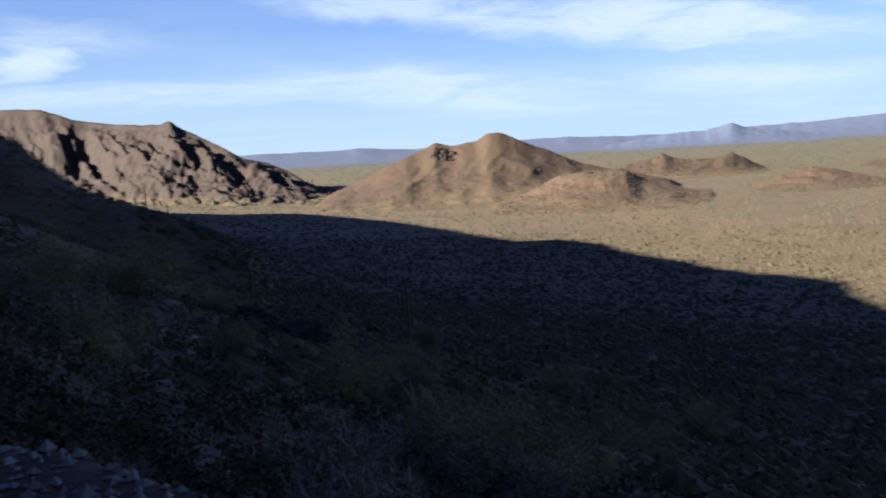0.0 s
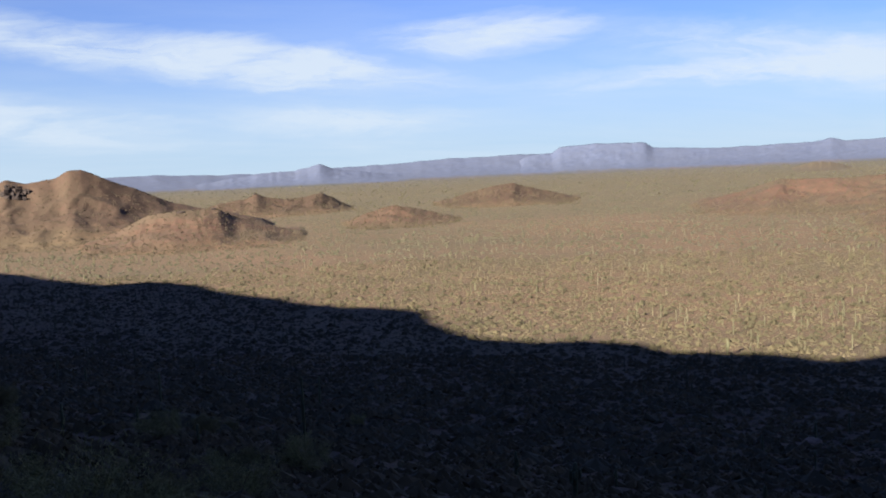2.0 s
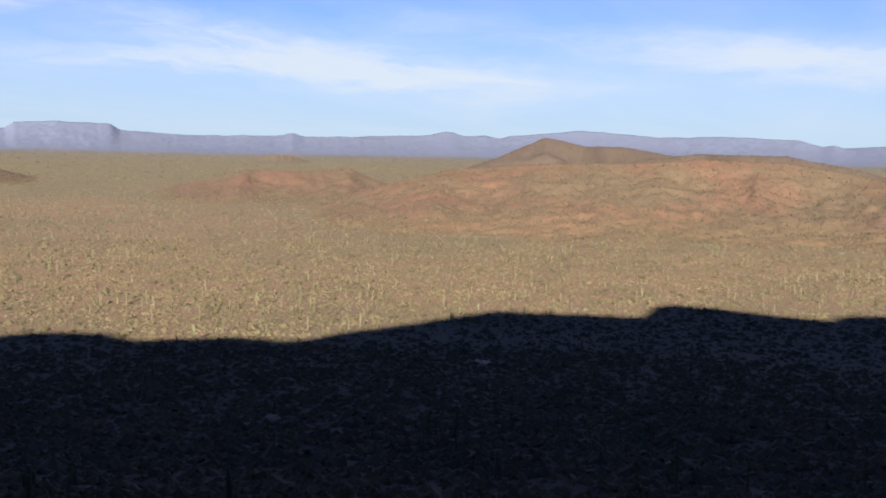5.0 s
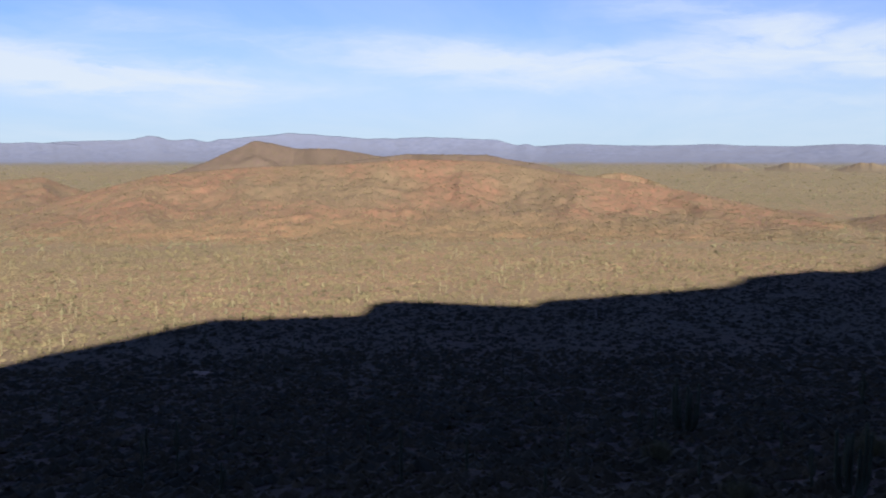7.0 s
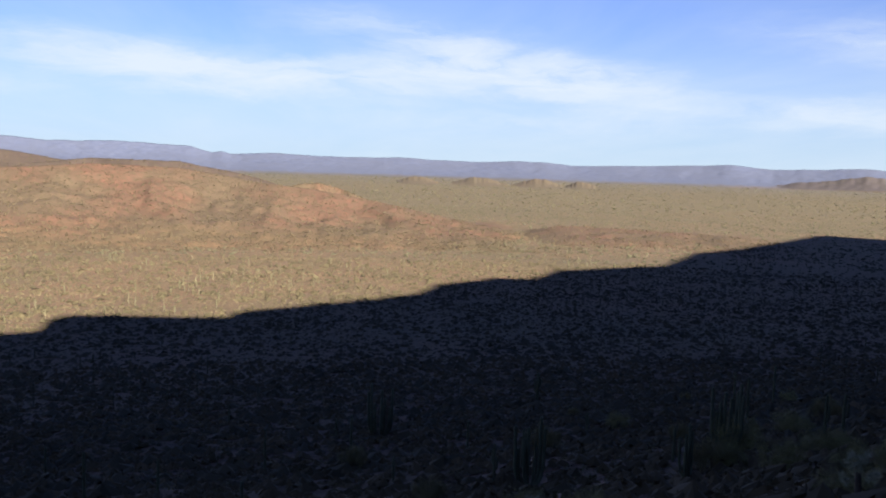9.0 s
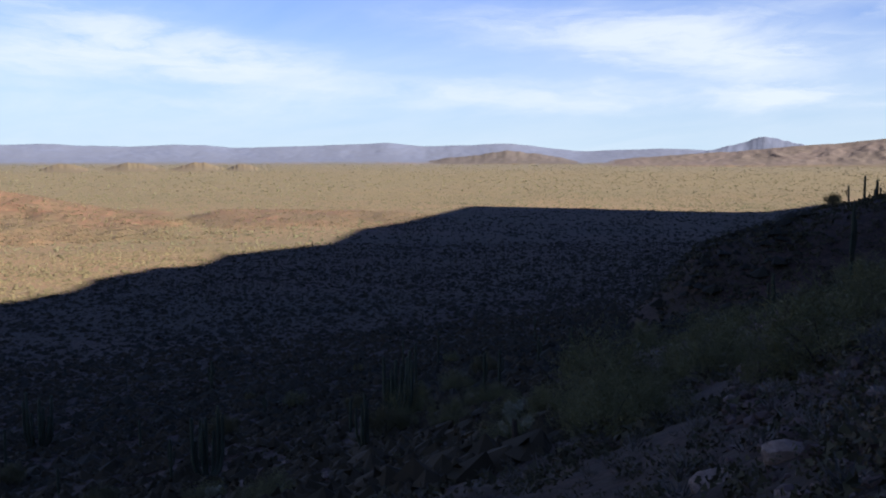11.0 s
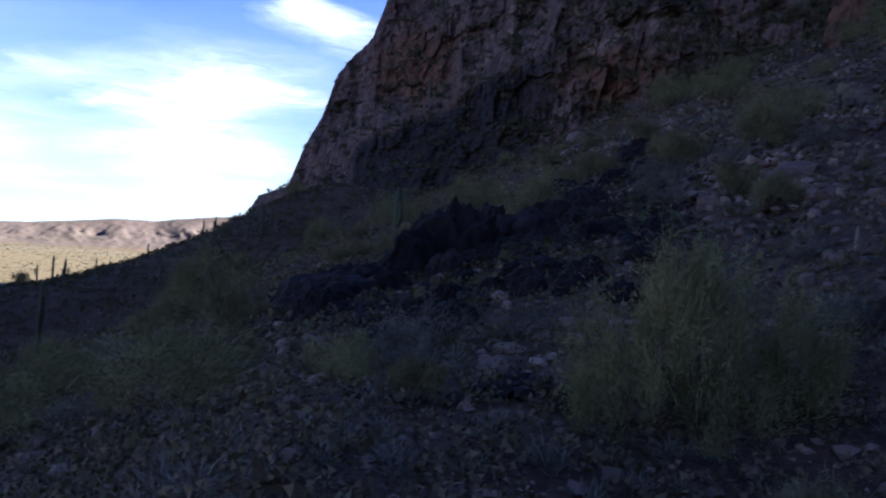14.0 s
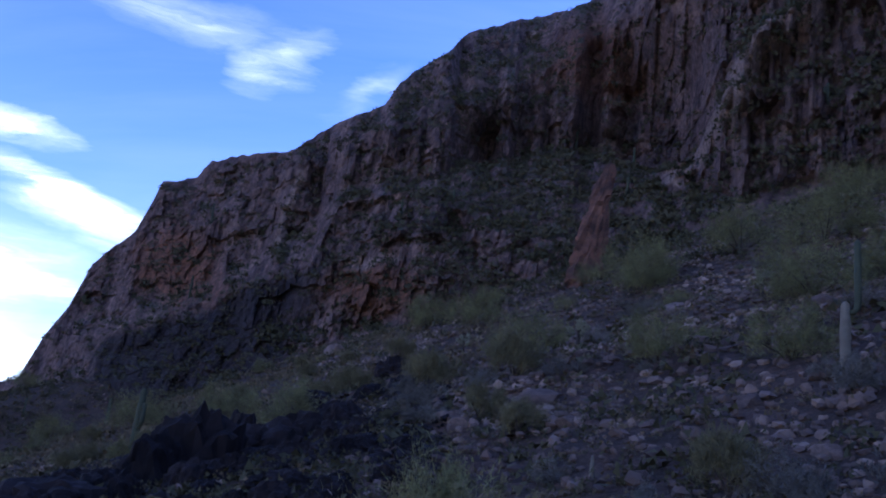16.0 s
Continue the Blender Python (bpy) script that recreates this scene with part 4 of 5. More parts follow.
clump = fbm(x / 30, y / 30, 0.2, 3) + 0.35 * rng.normal(size=len(x))
keep = (clump > -0.42) & off_cliff(az, r)
x, y = x[keep], y[keep]
s = np.exp(rng.normal(-0.08, 0.45, len(x))).clip(0.4, 2.6)
stuff("scrub", *mounds(np.stack([x, y, ground_z(x, y) - 0.15], -1), s, s * 0.85, 2), SCRUB, "pale green and tan creosote scrub on the plain", "scrub")
az, r, x, y = polar_scatter(44000, -18, 138, 880, 2100, 0.72)
clump = fbm(x / 60, y / 60, 0.2, 3) + 0.4 * rng.normal(size=len(x))
keep = clump > -0.3
x, y = x[keep], y[keep]
s = rng.uniform(1.2, 2.6, len(x))
stuff("scrub", *mounds(np.stack([x, y, ground_z(x, y) - 0.2], -1), s, s * 0.75, 1, 5), SCRUB_FAR, "pale green and tan scrub far out on the plain", "scrub")
az, r, x, y = polar_scatter(40000, -18, 148, 2100, 4930, 0.6)
s = rng.uniform(1.6, 3.8, len(x))
stuff("scrub", *scrub_at(x, y, ground_z(x, y) - 0.2, s, 3, 0.55, 1.1), SCRUB_FAR, "pale scrub thinning out towards the horizon", "scrub")

az, r, x, y = polar_scatter(60000, -12, 134, 215, 860, 0.74)
s = rng.uniform(0.4, 1.15, len(x))
stuff("scrub", *mounds(np.stack([x, y, ground_z(x, y) - 0.15], -1), s, s * 0.7, 1, 5), SCRUB_BAJADA, "olive scrub where the mountain shades the plain", "scrub")

# scrub on the near hills
V, F, base = [], [], 0
for P, r0 in HILLS:
    if r0 > 2400:
        continue
    a_, b_, _ = P.shape
    n = 28000 if a_ > 300 else 3600
    i, j = rng.uniform(4, a_ - 5, n), rng.uniform(2, b_ * 0.78, n)
    i0, j0 = i.astype(int), j.astype(int)
    fi, fj = (i - i0)[:, None], (j - j0)[:, None]
    p = (P[i0, j0] * (1 - fi) + P[i0 + 1, j0] * fi) * (1 - fj) + (P[i0, j0 + 1] * (1 - fi) + P[i0 + 1, j0 + 1] * fi) * fj
    s = rng.uniform(0.6, 1.5, n) * (r0 / 1300) ** 0.5
    v, f = tufts(p, s, s * 0.9, 4, 1.15)
    V.append(v), F.append(f + base)
    base += len(v)
stuff("scrub", np.concatenate(V), np.concatenate(F), SCRUB_HILL, "dull green desert scrub dotted over the hills", "scrub")

# scrub on the shaded slopes
az, r, x, y = polar_scatter(18000, -34, 204, 30, 300, 0.6)
keep = off_cliff(az, r)
x, y = x[keep], y[keep]
s = rng.uniform(0.3, 0.95, len(x))
stuff("scrub", *scrub_at(x, y, ground_z(x, y) - 0.05, s, 11, 0.85, 0.5), SCRUB_DARK, "dark green scrub on the shaded mountainside", "scrub")

az, r, x, y = polar_scatter(24000, -14, 126, 42, 360, 0.62)
s = rng.uniform(0.5, 1.5, len(x))
stuff("scrub", *mounds(np.stack([x, y, ground_z(x, y) - 0.1], -1), s, s * 0.95, 2), SCRUB_LOW, "dense dark green scrub below the ledge", "scrub")

az, r, x, y = polar_scatter(4200, -34, 204, 9, 62, 0.6)
keep = fbm(x / 7, y / 7, 8.2, 2) + 0.3 * rng.normal(size=len(x)) > -0.15
x, y = x[keep], y[keep]
s = rng.uniform(0.2, 0.7, len(x))
stuff("scrub", *scrub_at(x, y, ground_z(x, y) - 0.05, s, 46, 0.95, 0.22), SCRUB_DARK, "dark green and brown low scrub close by", "scrub")

az, r, x, y = polar_scatter(10500, 138, 204, 11, 135, 0.66)
keep = off_cliff(az, r) & (fbm(x / 6, y / 6, 4.2, 2) + 0.3 * rng.normal(size=len(x)) > -0.06)
x, y = x[keep], y[keep]
s = rng.uniform(0.18, 0.6, len(x))
stuff("scrub", *scrub_at(x, y, ground_z(x, y) - 0.03, s, 30, 1.0, 0.26), SCRUB_SCREE, "olive and brown tufts of low scrub among the scree", "scrub")

az, r, x, y = polar_scatter(4200, 146, 180, 75, 215, 0.9)
keep = off_cliff(az, r + 4) & (fbm(x / 14, y / 14, 6.6, 2) + 0.35 * rng.normal(size=len(x)) > -0.15)
x, y = x[keep], y[keep]
s = rng.uniform(0.35, 1.3, len(x))
stuff("scrub", *scrub_at(x, y, ground_z(x, y) - 0.05, s, 22, 1.0, 0.32), SCRUB_SCREE, "olive and brown scrub below the cliff", "scrub")

az, r, x, y = polar_scatter(3000, 136, 176, 13, 95, 0.62)
keep = fbm(x / 8, y / 8, 2.9, 2) + 0.3 * rng.normal(size=len(x)) > -0.05
x, y = x[keep], y[keep]
s = rng.uniform(0.25, 0.85, len(x))
stuff("scrub", *scrub_at(x, y, ground_z(x, y) - 0.04, s, 44, 1.0, 0.20), SCRUB_DARK, "dull green and brown brush on the slope", "scrub")

for n, a0, a1, r0, r1 in ((3600, 128, 154, 140, 262), (2600, -30, -10, 170, 330)):
    az, r, x, y = polar_scatter(n, a0, a1, r0, r1)
    s = rng.uniform(0.5, 1.4, len(x))
    stuff("scrub", *scrub_at(x, y, ground_z(x, y) - 0.05, s, 14, 0.95, 0.45), SCRUB_DARK, "dark green scrub along the shaded spur", "scrub")

az, r, x, y = polar_scatter(4200, -34, 20, 7, 110, 0.7)
s = rng.uniform(0.25, 0.8, len(x))
stuff("scrub", *scrub_at(x, y, ground_z(x, y) - 0.05, s, 40, 1.0, 0.24), SCRUB_LOW, "dark brush below the trail ledge", "scrub")

az, r, x, y = polar_scatter(1100, -30, 16, 6.5, 22, 0.8)
s = rng.uniform(0.2, 0.6, len(x))
stuff("scrub", *scrub_at(x, y, ground_z(x, y) - 0.05, s, 60, 1.1, 0.18), SCRUB_LOW, "dark brush right under the trail's edge", "scrub")

# grey low shrubs close by
az, r, x, y = polar_scatter(2600, -34, 204, 8, 75, 0.62)
keep = (fbm(x / 9, y / 9, 1.2, 2) > -0.05) & ~((az > 152) & (az < 173) & (r > 17) & (rng.uniform(size=len(az)) > 0.25)) & ((az > 20) | (rng.uniform(size=len(az)) < 0.35))
x, y = x[keep], y[keep]
n, k = len(x), 60
s = rng.uniform(0.25, 0.6, n)
u, w = rng.uniform(0, 2 * np.pi, (n, k)), rng.uniform(0.1, 1.0, (n, k))
way = np.stack([np.cos(u) * w, np.sin(u) * w, rng.uniform(0.35, 1.0, (n, k))], -1)
way /= np.linalg.norm(way, axis=-1, keepdims=True)
core = np.stack([x, y, ground_z(x, y)], -1)[:, None, :] + way * (s[:, None, None] * rng.uniform(0.2, 0.9, (n, k, 1)))
v, f = twigs(core.reshape(-1, 3), way.reshape(-1, 3) + 0.25 * rng.normal(size=(n * k, 3)), np.repeat(s, k) * 0.42, np.repeat(s, k) * rng.uniform(0.025, 0.055, n * k))
stuff("brittlebush", v, f, GREYLEAF, "grey leafy low brittlebush shrubs among stones", "shrub")

# loose stones
t_ = (1 + 5 ** 0.5) / 2
ICO_V = np.array([(-1, t_, 0), (1, t_, 0), (-1, -t_, 0), (1, -t_, 0), (0, -1, t_), (0, 1, t_), (0, -1, -t_), (0, 1, -t_), (t_, 0, -1), (t_, 0, 1), (-t_, 0, -1), (-t_, 0, 1)]) / 1.9
ICO_F = np.array([(0, 11, 5), (0, 5, 1), (0, 1, 7), (0, 7, 10), (0, 10, 11), (1, 5, 9), (5, 11, 4), (11, 10, 2), (10, 7, 6), (7, 1, 8), (3, 9, 4), (3, 4, 2), (3, 2, 6), (3, 6, 8),
                  (3, 8, 9), (4, 9, 5), (2, 4, 11), (6, 2, 10), (8, 6, 7), (9, 8, 1)])


OCT_V = np.array([(1, 0, 0), (0, 1, 0), (-1, 0, 0), (0, -1, 0), (0, 0, 1), (0, 0, -1)], float)
OCT_F = np.array([(0, 1, 4), (1, 2, 4), (2, 3, 4), (3, 0, 4), (1, 0, 5), (2, 1, 5), (3, 2, 5), (0, 3, 5)])


def stones(x, y, s, fine=True):
    n, s = len(x), np.minimum(s, 0.33)
    base, tri = (ICO_V, ICO_F) if fine else (OCT_V, OCT_F)
    v = base[None] * rng.uniform(0.68, 1.3, (n, len(base), 1))
    sc = np.stack([rng.uniform(0.7, 1.3, n), rng.uniform(0.7, 1.3, n), rng.uniform(0.55, 1.05, n)], -1)[:, None, :] * s[:, None, None]
    v = v * sc
    u = rng.uniform(0, 6.28, n)[:, None]
    v = np.stack([v[..., 0] * np.cos(u) - v[..., 1] * np.sin(u), v[..., 0] * np.sin(u) + v[..., 1] * np.cos(u), v[..., 2]], -1)
    v = v + np.stack([x, y, ground_z(x, y) + s * 0.2], -1)[:, None, :]
    f = tri[None] + (np.arange(n) * len(base))[:, None, None]
    return v.reshape(-1, 3), f.reshape(-1, 3)


az, r, x, y = polar_scatter(15500, 132, 204, 9, 135, 0.62)
keep = off_cliff(az, r) & (fbm(x / 14, y / 14, 3.2, 3) + 0.25 * rng.normal(size=len(x)) > -0.18)
x, y = x[keep], y[keep]
size = np.exp(rng.normal(-1.55, 0.5, len(x))) * np.clip(np.hypot(x, y) / 45, 0.28, 1)
near = np.hypot(x, y) < 45
stuff("scree", *stones(x[near], y[near], size[near]), STONE, "grey and pinkish loose scree stones close by", "stones")
stuff("scree", *stones(x[~near], y[~near], size[~near] * 1.15, False), STONE, "grey and pinkish loose scree stones up the slope", "stones")
az, r, x, y = polar_scatter(8000, 168, 204, 18, 118, 0.7)
keep = off_cliff(az, r) & (fbm(x / 9, y / 9, 5.5, 3) + 0.3 * rng.normal(size=len(x)) > 0.0)
x, y = x[keep], y[keep]
stuff("scree", *stones(x, y, np.exp(rng.normal(-1.5, 0.5, len(x))) * np.clip(np.hypot(x, y) / 50, 0.35, 1)), STONE, "pale and grey blocks of scree on the slope", "stones")
az, r, x, y = polar_scatter(4500, -34, 110, 8, 110, 0.65)
stuff("scree", *stones(x, y, np.exp(rng.normal(-1.5, 0.5, len(x))) * np.clip(np.hypot(x, y) / 45, 0.28, 1), False), STONE, "loose grey stones on the shaded slope", "stones")
az, r, x, y = polar_scatter(4500, -60, 205, 1.6, 14, 0.75)
stuff("gravel", *stones(x, y, np.exp(rng.normal(-3.4, 0.5, len(x))), False), STONE, "coarse grey gravel on the trail ledge", "gravel")


az, r, x, y = polar_scatter(4200, -62, 6, 1.7, 7.5, 0.8)
stuff("gravel", *stones(x, y, np.exp(rng.normal(-3.75, 0.5, len(x))), False), PEBBLE, "pale crushed gravel at the edge of the trail", "gravel")


# ---------------------------------------------------------------- things on the slope
def on_ground(az, r, sink=0.0, turn=0.0, scale=1.0):
    x, y = az_xy(az, r)
    m = Matrix.Translation((float(x), float(y), float(ground_z(x, y)) - sink)) @ Matrix.Rotation(turn, 4, "Z")
    return m @ Matrix.Diagonal((scale, scale, scale, 1)) if isinstance(scale, (int, float)) else m @ Matrix.Diagonal((*scale, 1))


def column(path, radius, ribs=13, around=26, cap=True):
    """A ribbed column along a path of places, with a rounded tip."""
    P = [Vector(p) for p in path]
    rings, verts, faces = [], [], []
    n = len(P)
    for i, p in enumerate(P):
        d = (P[min(i + 1, n - 1)] - P[max(i - 1, 0)]).normalized()
        side = d.cross(Vector((0.31, 0.95, 0.05))).normalized()
        up = d.cross(side).normalized()
        rings.append((p, side, up, radius[i]))
    for p, side, up, rad in rings:
        for k in range(around):
            a = 2 * math.pi * k / around
            q = rad * (1 + 0.10 * math.cos(ribs * a))
            verts.append(p + side * (q * math.cos(a)) + up * (q * math.sin(a)))
    for i in range(n - 1):
        for k in range(around):
            k2 = (k + 1) % around
            faces.append((i * around + k, i * around + k2, (i + 1) * around + k2, (i + 1) * around + k))
    return verts, faces


def column_mesh(name, path, radius, material):
    v, f = column(path, radius)
    me = mesh_from(name, [tuple(q) for q in v], f, [material])
    return me


def tip(path, radius, length=0.25):
    """Round off the end of a path."""
    p, d = Vector(path[-1]), (Vector(path[-1]) - Vector(path[-2])).normalized()
    out, rad = list(path), list(radius)
    for k in (0.5, 0.8, 0.95, 1.0):
        out.append(tuple(p + d * (length * k)))
        rad.append(radius[-1] * max((1 - k * k) ** 0.5, 0.02))
    return out, rad


def saguaro(label, height, arms, material=CACTUS, radius=0.24, arm_material=None, seed=0):
    """A saguaro: a ribbed trunk and arms, each given as (height of the joint, direction, reach, rise)."""
    r_ = random.Random(seed)
    root = tagged(new("saguaro_cactus"), label, "cactus", "saguaros on the slope")
    lean = r_.uniform(-0.02, 0.02), r_.uniform(-0.02, 0.02)
    hs = [height * k / 9 for k in range(10)]
    path = [(lean[0] * h, lean[1] * h, h - 0.25) for h in hs]
    rad = [radius * (0.82 + 0.25 * math.sin(math.pi * min(h / height * 0.9 + 0.05, 1))) for h in hs]
    part("trunk", column_mesh("trunk", *tip(path, rad), material), root)
    for joint, way, reach, rise in arms:
        c, s = math.cos(way), math.sin(way)
        pts = [(0.5 * radius, 0), (reach * 0.6, -0.03), (reach * 0.9, 0.12), (reach, 0.40), (reach, rise * 0.6 + 0.2), (reach * 0.98, rise)]
        p3 = [(c * a + lean[0] * joint, s * a + lean[1] * joint, joint + b) for a, b in pts]
        ra = [radius * q for q in (0.45, 0.55, 0.62, 0.66, 0.68, 0.62)]
        part("arm", column_mesh("arm", *tip(p3, ra, 0.16), arm_material or material), root)
    return root


def at_spot(root, az, r, turn=0.0, scale=1.0, sink=0.0):
    root.matrix_basis = on_ground(az, r, sink, turn, scale)
    return root


sag_plain = saguaro("tall single-stemmed green saguaro cactus", 5.0, [], seed=1)
sag_one = saguaro("green saguaro cactus with one raised arm", 5.0, [(2.3, 0.4, 0.62, 1.5)], seed=2)
sag_two = saguaro("green saguaro cactus with two raised arms", 5.0, [(2.1, 0.2, 0.60, 1.3), (2.6, 3.0, 0.55, 1.5)], seed=3)
sag_three = saguaro("branching green saguaro cactus with several arms", 5.0, [(1.9, 0.1, 0.62, 1.7), (2.4, 2.3, 0.58, 1.4), (2.8, 4.2, 0.5, 1.1)], seed=4)
KINDS = (sag_plain, sag_one, sag_two, sag_three)
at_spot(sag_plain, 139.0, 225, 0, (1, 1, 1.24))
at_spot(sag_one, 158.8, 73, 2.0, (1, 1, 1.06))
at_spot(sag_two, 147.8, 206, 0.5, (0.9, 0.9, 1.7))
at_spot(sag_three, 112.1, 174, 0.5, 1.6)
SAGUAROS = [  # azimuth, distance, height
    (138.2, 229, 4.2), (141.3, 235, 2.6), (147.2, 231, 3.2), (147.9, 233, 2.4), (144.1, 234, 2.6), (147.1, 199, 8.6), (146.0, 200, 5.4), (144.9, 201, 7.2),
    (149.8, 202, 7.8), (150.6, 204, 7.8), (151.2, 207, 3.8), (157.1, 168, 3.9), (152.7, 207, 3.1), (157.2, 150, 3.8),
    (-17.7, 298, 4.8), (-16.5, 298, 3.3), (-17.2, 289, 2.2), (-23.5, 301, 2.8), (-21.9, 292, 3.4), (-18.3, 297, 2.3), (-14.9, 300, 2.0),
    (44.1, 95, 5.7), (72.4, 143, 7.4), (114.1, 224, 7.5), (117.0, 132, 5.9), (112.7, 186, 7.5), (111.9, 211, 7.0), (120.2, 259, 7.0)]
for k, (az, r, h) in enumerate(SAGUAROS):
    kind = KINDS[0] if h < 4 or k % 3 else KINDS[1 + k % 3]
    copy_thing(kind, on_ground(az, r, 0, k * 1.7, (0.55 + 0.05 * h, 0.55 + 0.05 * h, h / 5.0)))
rs = random.Random(11)
for k in range(46):
    az, r = rs.uniform(-12, 140), rs.uniform(110, 260)
    h = rs.uniform(2.5, 6.5)
    copy_thing(KINDS[rs.choice((0, 0, 0, 1, 2, 3))], on_ground(az, r, 0, rs.uniform(0, 6), (0.6 + 0.05 * h, 0.6 + 0.05 * h, h / 5.0)))
# the half-dead one: a pale bare stump that bears a green arm
dead = saguaro("pale dead saguaro stump with one green arm", 2.9, [(2.45, 2.79, 0.48, 2.9)], DEADWOOD, 0.19, CACTUS, seed=9)
at_spot(dead, 200.1, 40)
stub = saguaro("thin pale dead cactus stub among the scree", 0.95, [], DEADWOOD, 0.07, seed=12)
at_spot(stub, 186.0, 31)

# saguaros standing out on the plain
az, r, x, y = polar_scatter(3000, -8, 128, 260, 1150, 0.6)
w = fbm(x / 110, y / 110, 7.2, 3) + 0.25 * rng.normal(size=len(x))
keep = w > 0.02
x, y = x[keep], y[keep]
n = len(x)
h, q = rng.uniform(2.5, 7.5, n), rng.uniform(0.13, 0.24, n)
ang = np.arange(6) * np.pi / 3
V, F = [], []
ring = np.stack([np.cos(ang), np.sin(ang)], -1)
z0 = ground_z(x, y)
low = np.concatenate([x[:, None, None] + q[:, None, None] * ring[None, :, :1], y[:, None, None] + q[:, None, None] * ring[None, :, 1:], np.broadcast_to(z0[:, None, None] - 0.3, (n, 6, 1))], -1)
high = low.copy()
high[..., 2] = (z0 + h)[:, None]
top = np.stack([x, y, z0 + h + 0.3], -1)[:, None, :]
v = np.concatenate([low, high, top], 1)
cf = [(k, (k + 1) % 6, 6 + (k + 1) % 6) for k in range(6)] + [(k, 6 + (k + 1) % 6, 6 + k) for k in range(6)] + [(6 + k, 6 + (k + 1) % 6, 12) for k in range(6)]
f = np.array(cf)[None] + (np.arange(n) * 13)[:, None, None]
V.append(v.reshape(-1, 3)), F.append(f.reshape(-1, 3))
base = n * 13
armed = rng.uniform(size=n) < 0.45      # a raised arm on some
xa, ya, za, ha = x[armed], y[armed], z0[armed], h[armed]
u = rng.uniform(0, 6.28, len(xa))
xa, ya = xa + 0.65 * np.cos(u), ya + 0.65 * np.sin(u)
n2 = len(xa)
lo = np.stack([np.stack([xa + 0.16 * c, ya + 0.16 * s_, za + ha * 0.45], -1) for c, s_ in ring], 1)
hi = lo.copy()
hi[..., 2] = (za + ha * rng.uniform(0.65, 0.95, n2))[:, None]
v2 = np.concatenate([lo, hi, np.stack([xa, ya, hi[:, 0, 2] + 0.2], -1)[:, None, :]], 1)
f2 = np.array(cf)[None] + (np.arange(n2) * 13)[:, None, None] + base
V.append(v2.reshape(-1, 3)), F.append(f2.reshape(-1, 3))
base += n2 * 13
xe, ye = x[armed], y[armed]              # the elbows that carry those arms
el = np.stack([np.stack([xe, ye, za + ha * 0.45 + 0.15], -1), np.stack([xe, ye, za + ha * 0.45 - 0.15], -1), np.stack([xa, ya, za + ha * 0.45 - 0.05], -1), np.stack([xa, ya, za + ha * 0.45 + 0.2], -1)], 1)
f3 = np.array([(0, 1, 2), (0, 2, 3)])[None] + (np.arange(n2) * 4)[:, None, None] + base
V.append(el.reshape(-1, 3)), F.append(f3.reshape(-1, 3))
tagged(new("saguaro_stand", mesh_from("saguaro_stand", np.concatenate(V), np.concatenate(F), [CACTUS_FAR])), "pale green saguaros scattered over the sunlit plain", "cacti", kind="stuff")


def shrub(name, label, material, width, height, lobes, per, length, thick, seed, category="shrub", group="green shrubs on the slope", upright=0.8, lobe=(0.07, 0.15), wild=0.85, plume=1.5):
    """A desert shrub: forked stems, and a crown of many slim twigs in uneven lobes."""
    r_ = np.random.default_rng(seed)
    root = tagged(new(name), label, category, group)
    v, f, base = [], [], 0
    tips = []
    for k in range(lobes):
        u, q = r_.uniform(0, 6.28), r_.uniform(0.02, 1.0) ** 0.6
        hh = height * r_.uniform(0.22, 1.0) * (1.05 - 0.4 * q) * (0.8 + 0.3 * math.sin(3 * u + seed) * q)
        tips.append((q * width / 2 * math.cos(u), q * width / 2 * math.sin(u), hh))
    B, W, L = [], [], []
    for (tx, ty, tz) in tips:
        n = int(per * r_.uniform(0.6, 1.4))
        rad = width * r_.uniform(*lobe)
        c = r_.normal(size=(n, 3)) * np.array([rad, rad, rad * plume]) * 0.6 + np.array([tx, ty, tz])
        out = np.array([tx, ty, 0.0]) / (width / 2) * 0.8 + np.array([0, 0, upright])
        w = r_.normal(size=(n, 3)) * wild + out
        w /= np.linalg.norm(w, axis=1, keepdims=True)
        c[:, 2] = np.maximum(c[:, 2], 0.05)
        B.append(c), W.append(w), L.append(r_.uniform(0.5, 1.3, n) * length)
    B, W, L = np.concatenate(B), np.concatenate(W), np.concatenate(L)
    vv, ff = twigs(B, W, L, r_.uniform(0.6, 1.4, len(L)) * thick)
    for k, (tx, ty, tz) in enumerate(tips[: 7]):
        path = [(0.05 * tx, 0.05 * ty, -0.15), (0.35 * tx, 0.35 * ty, tz * 0.4), (0.75 * tx, 0.75 * ty, tz * 0.8), (tx, ty, tz)]
        a, b = column(path, [0.05, 0.04, 0.028, 0.01], 3, 6)
        part("stem", mesh_from("stem", [tuple(q) for q in a], b, [BARK]), root)
    part("crown", mesh_from("crown", vv, ff, [material], flat=True), root)
    return root


big = shrub("palo_verde", "large feathery yellow-green palo verde shrub beside the ravine", PALO, 5.2, 4.3, 64, 560, 0.20, 0.0090, 21, upright=1.2, lobe=(0.03, 0.06), wild=0.8, plume=2.8)
at_spot(big, 178.0, 18.5, 1.0)
pv_a = shrub("palo_verde", "rounded green palo verde shrub on the scree", PALO, 4.0, 3.3, 34, 210, 0.26, 0.014, 22)
pv_b = shrub("palo_verde", "wide ragged green palo verde shrub", PALO, 5.0, 3.2, 38, 210, 0.27, 0.014, 23)
pv_c = shrub("creosote_bush", "sparse yellow-green creosote bush with upright twigs", PALO_DRY, 2.6, 2.6, 22, 140, 0.40, 0.014, 24, upright=1.6)
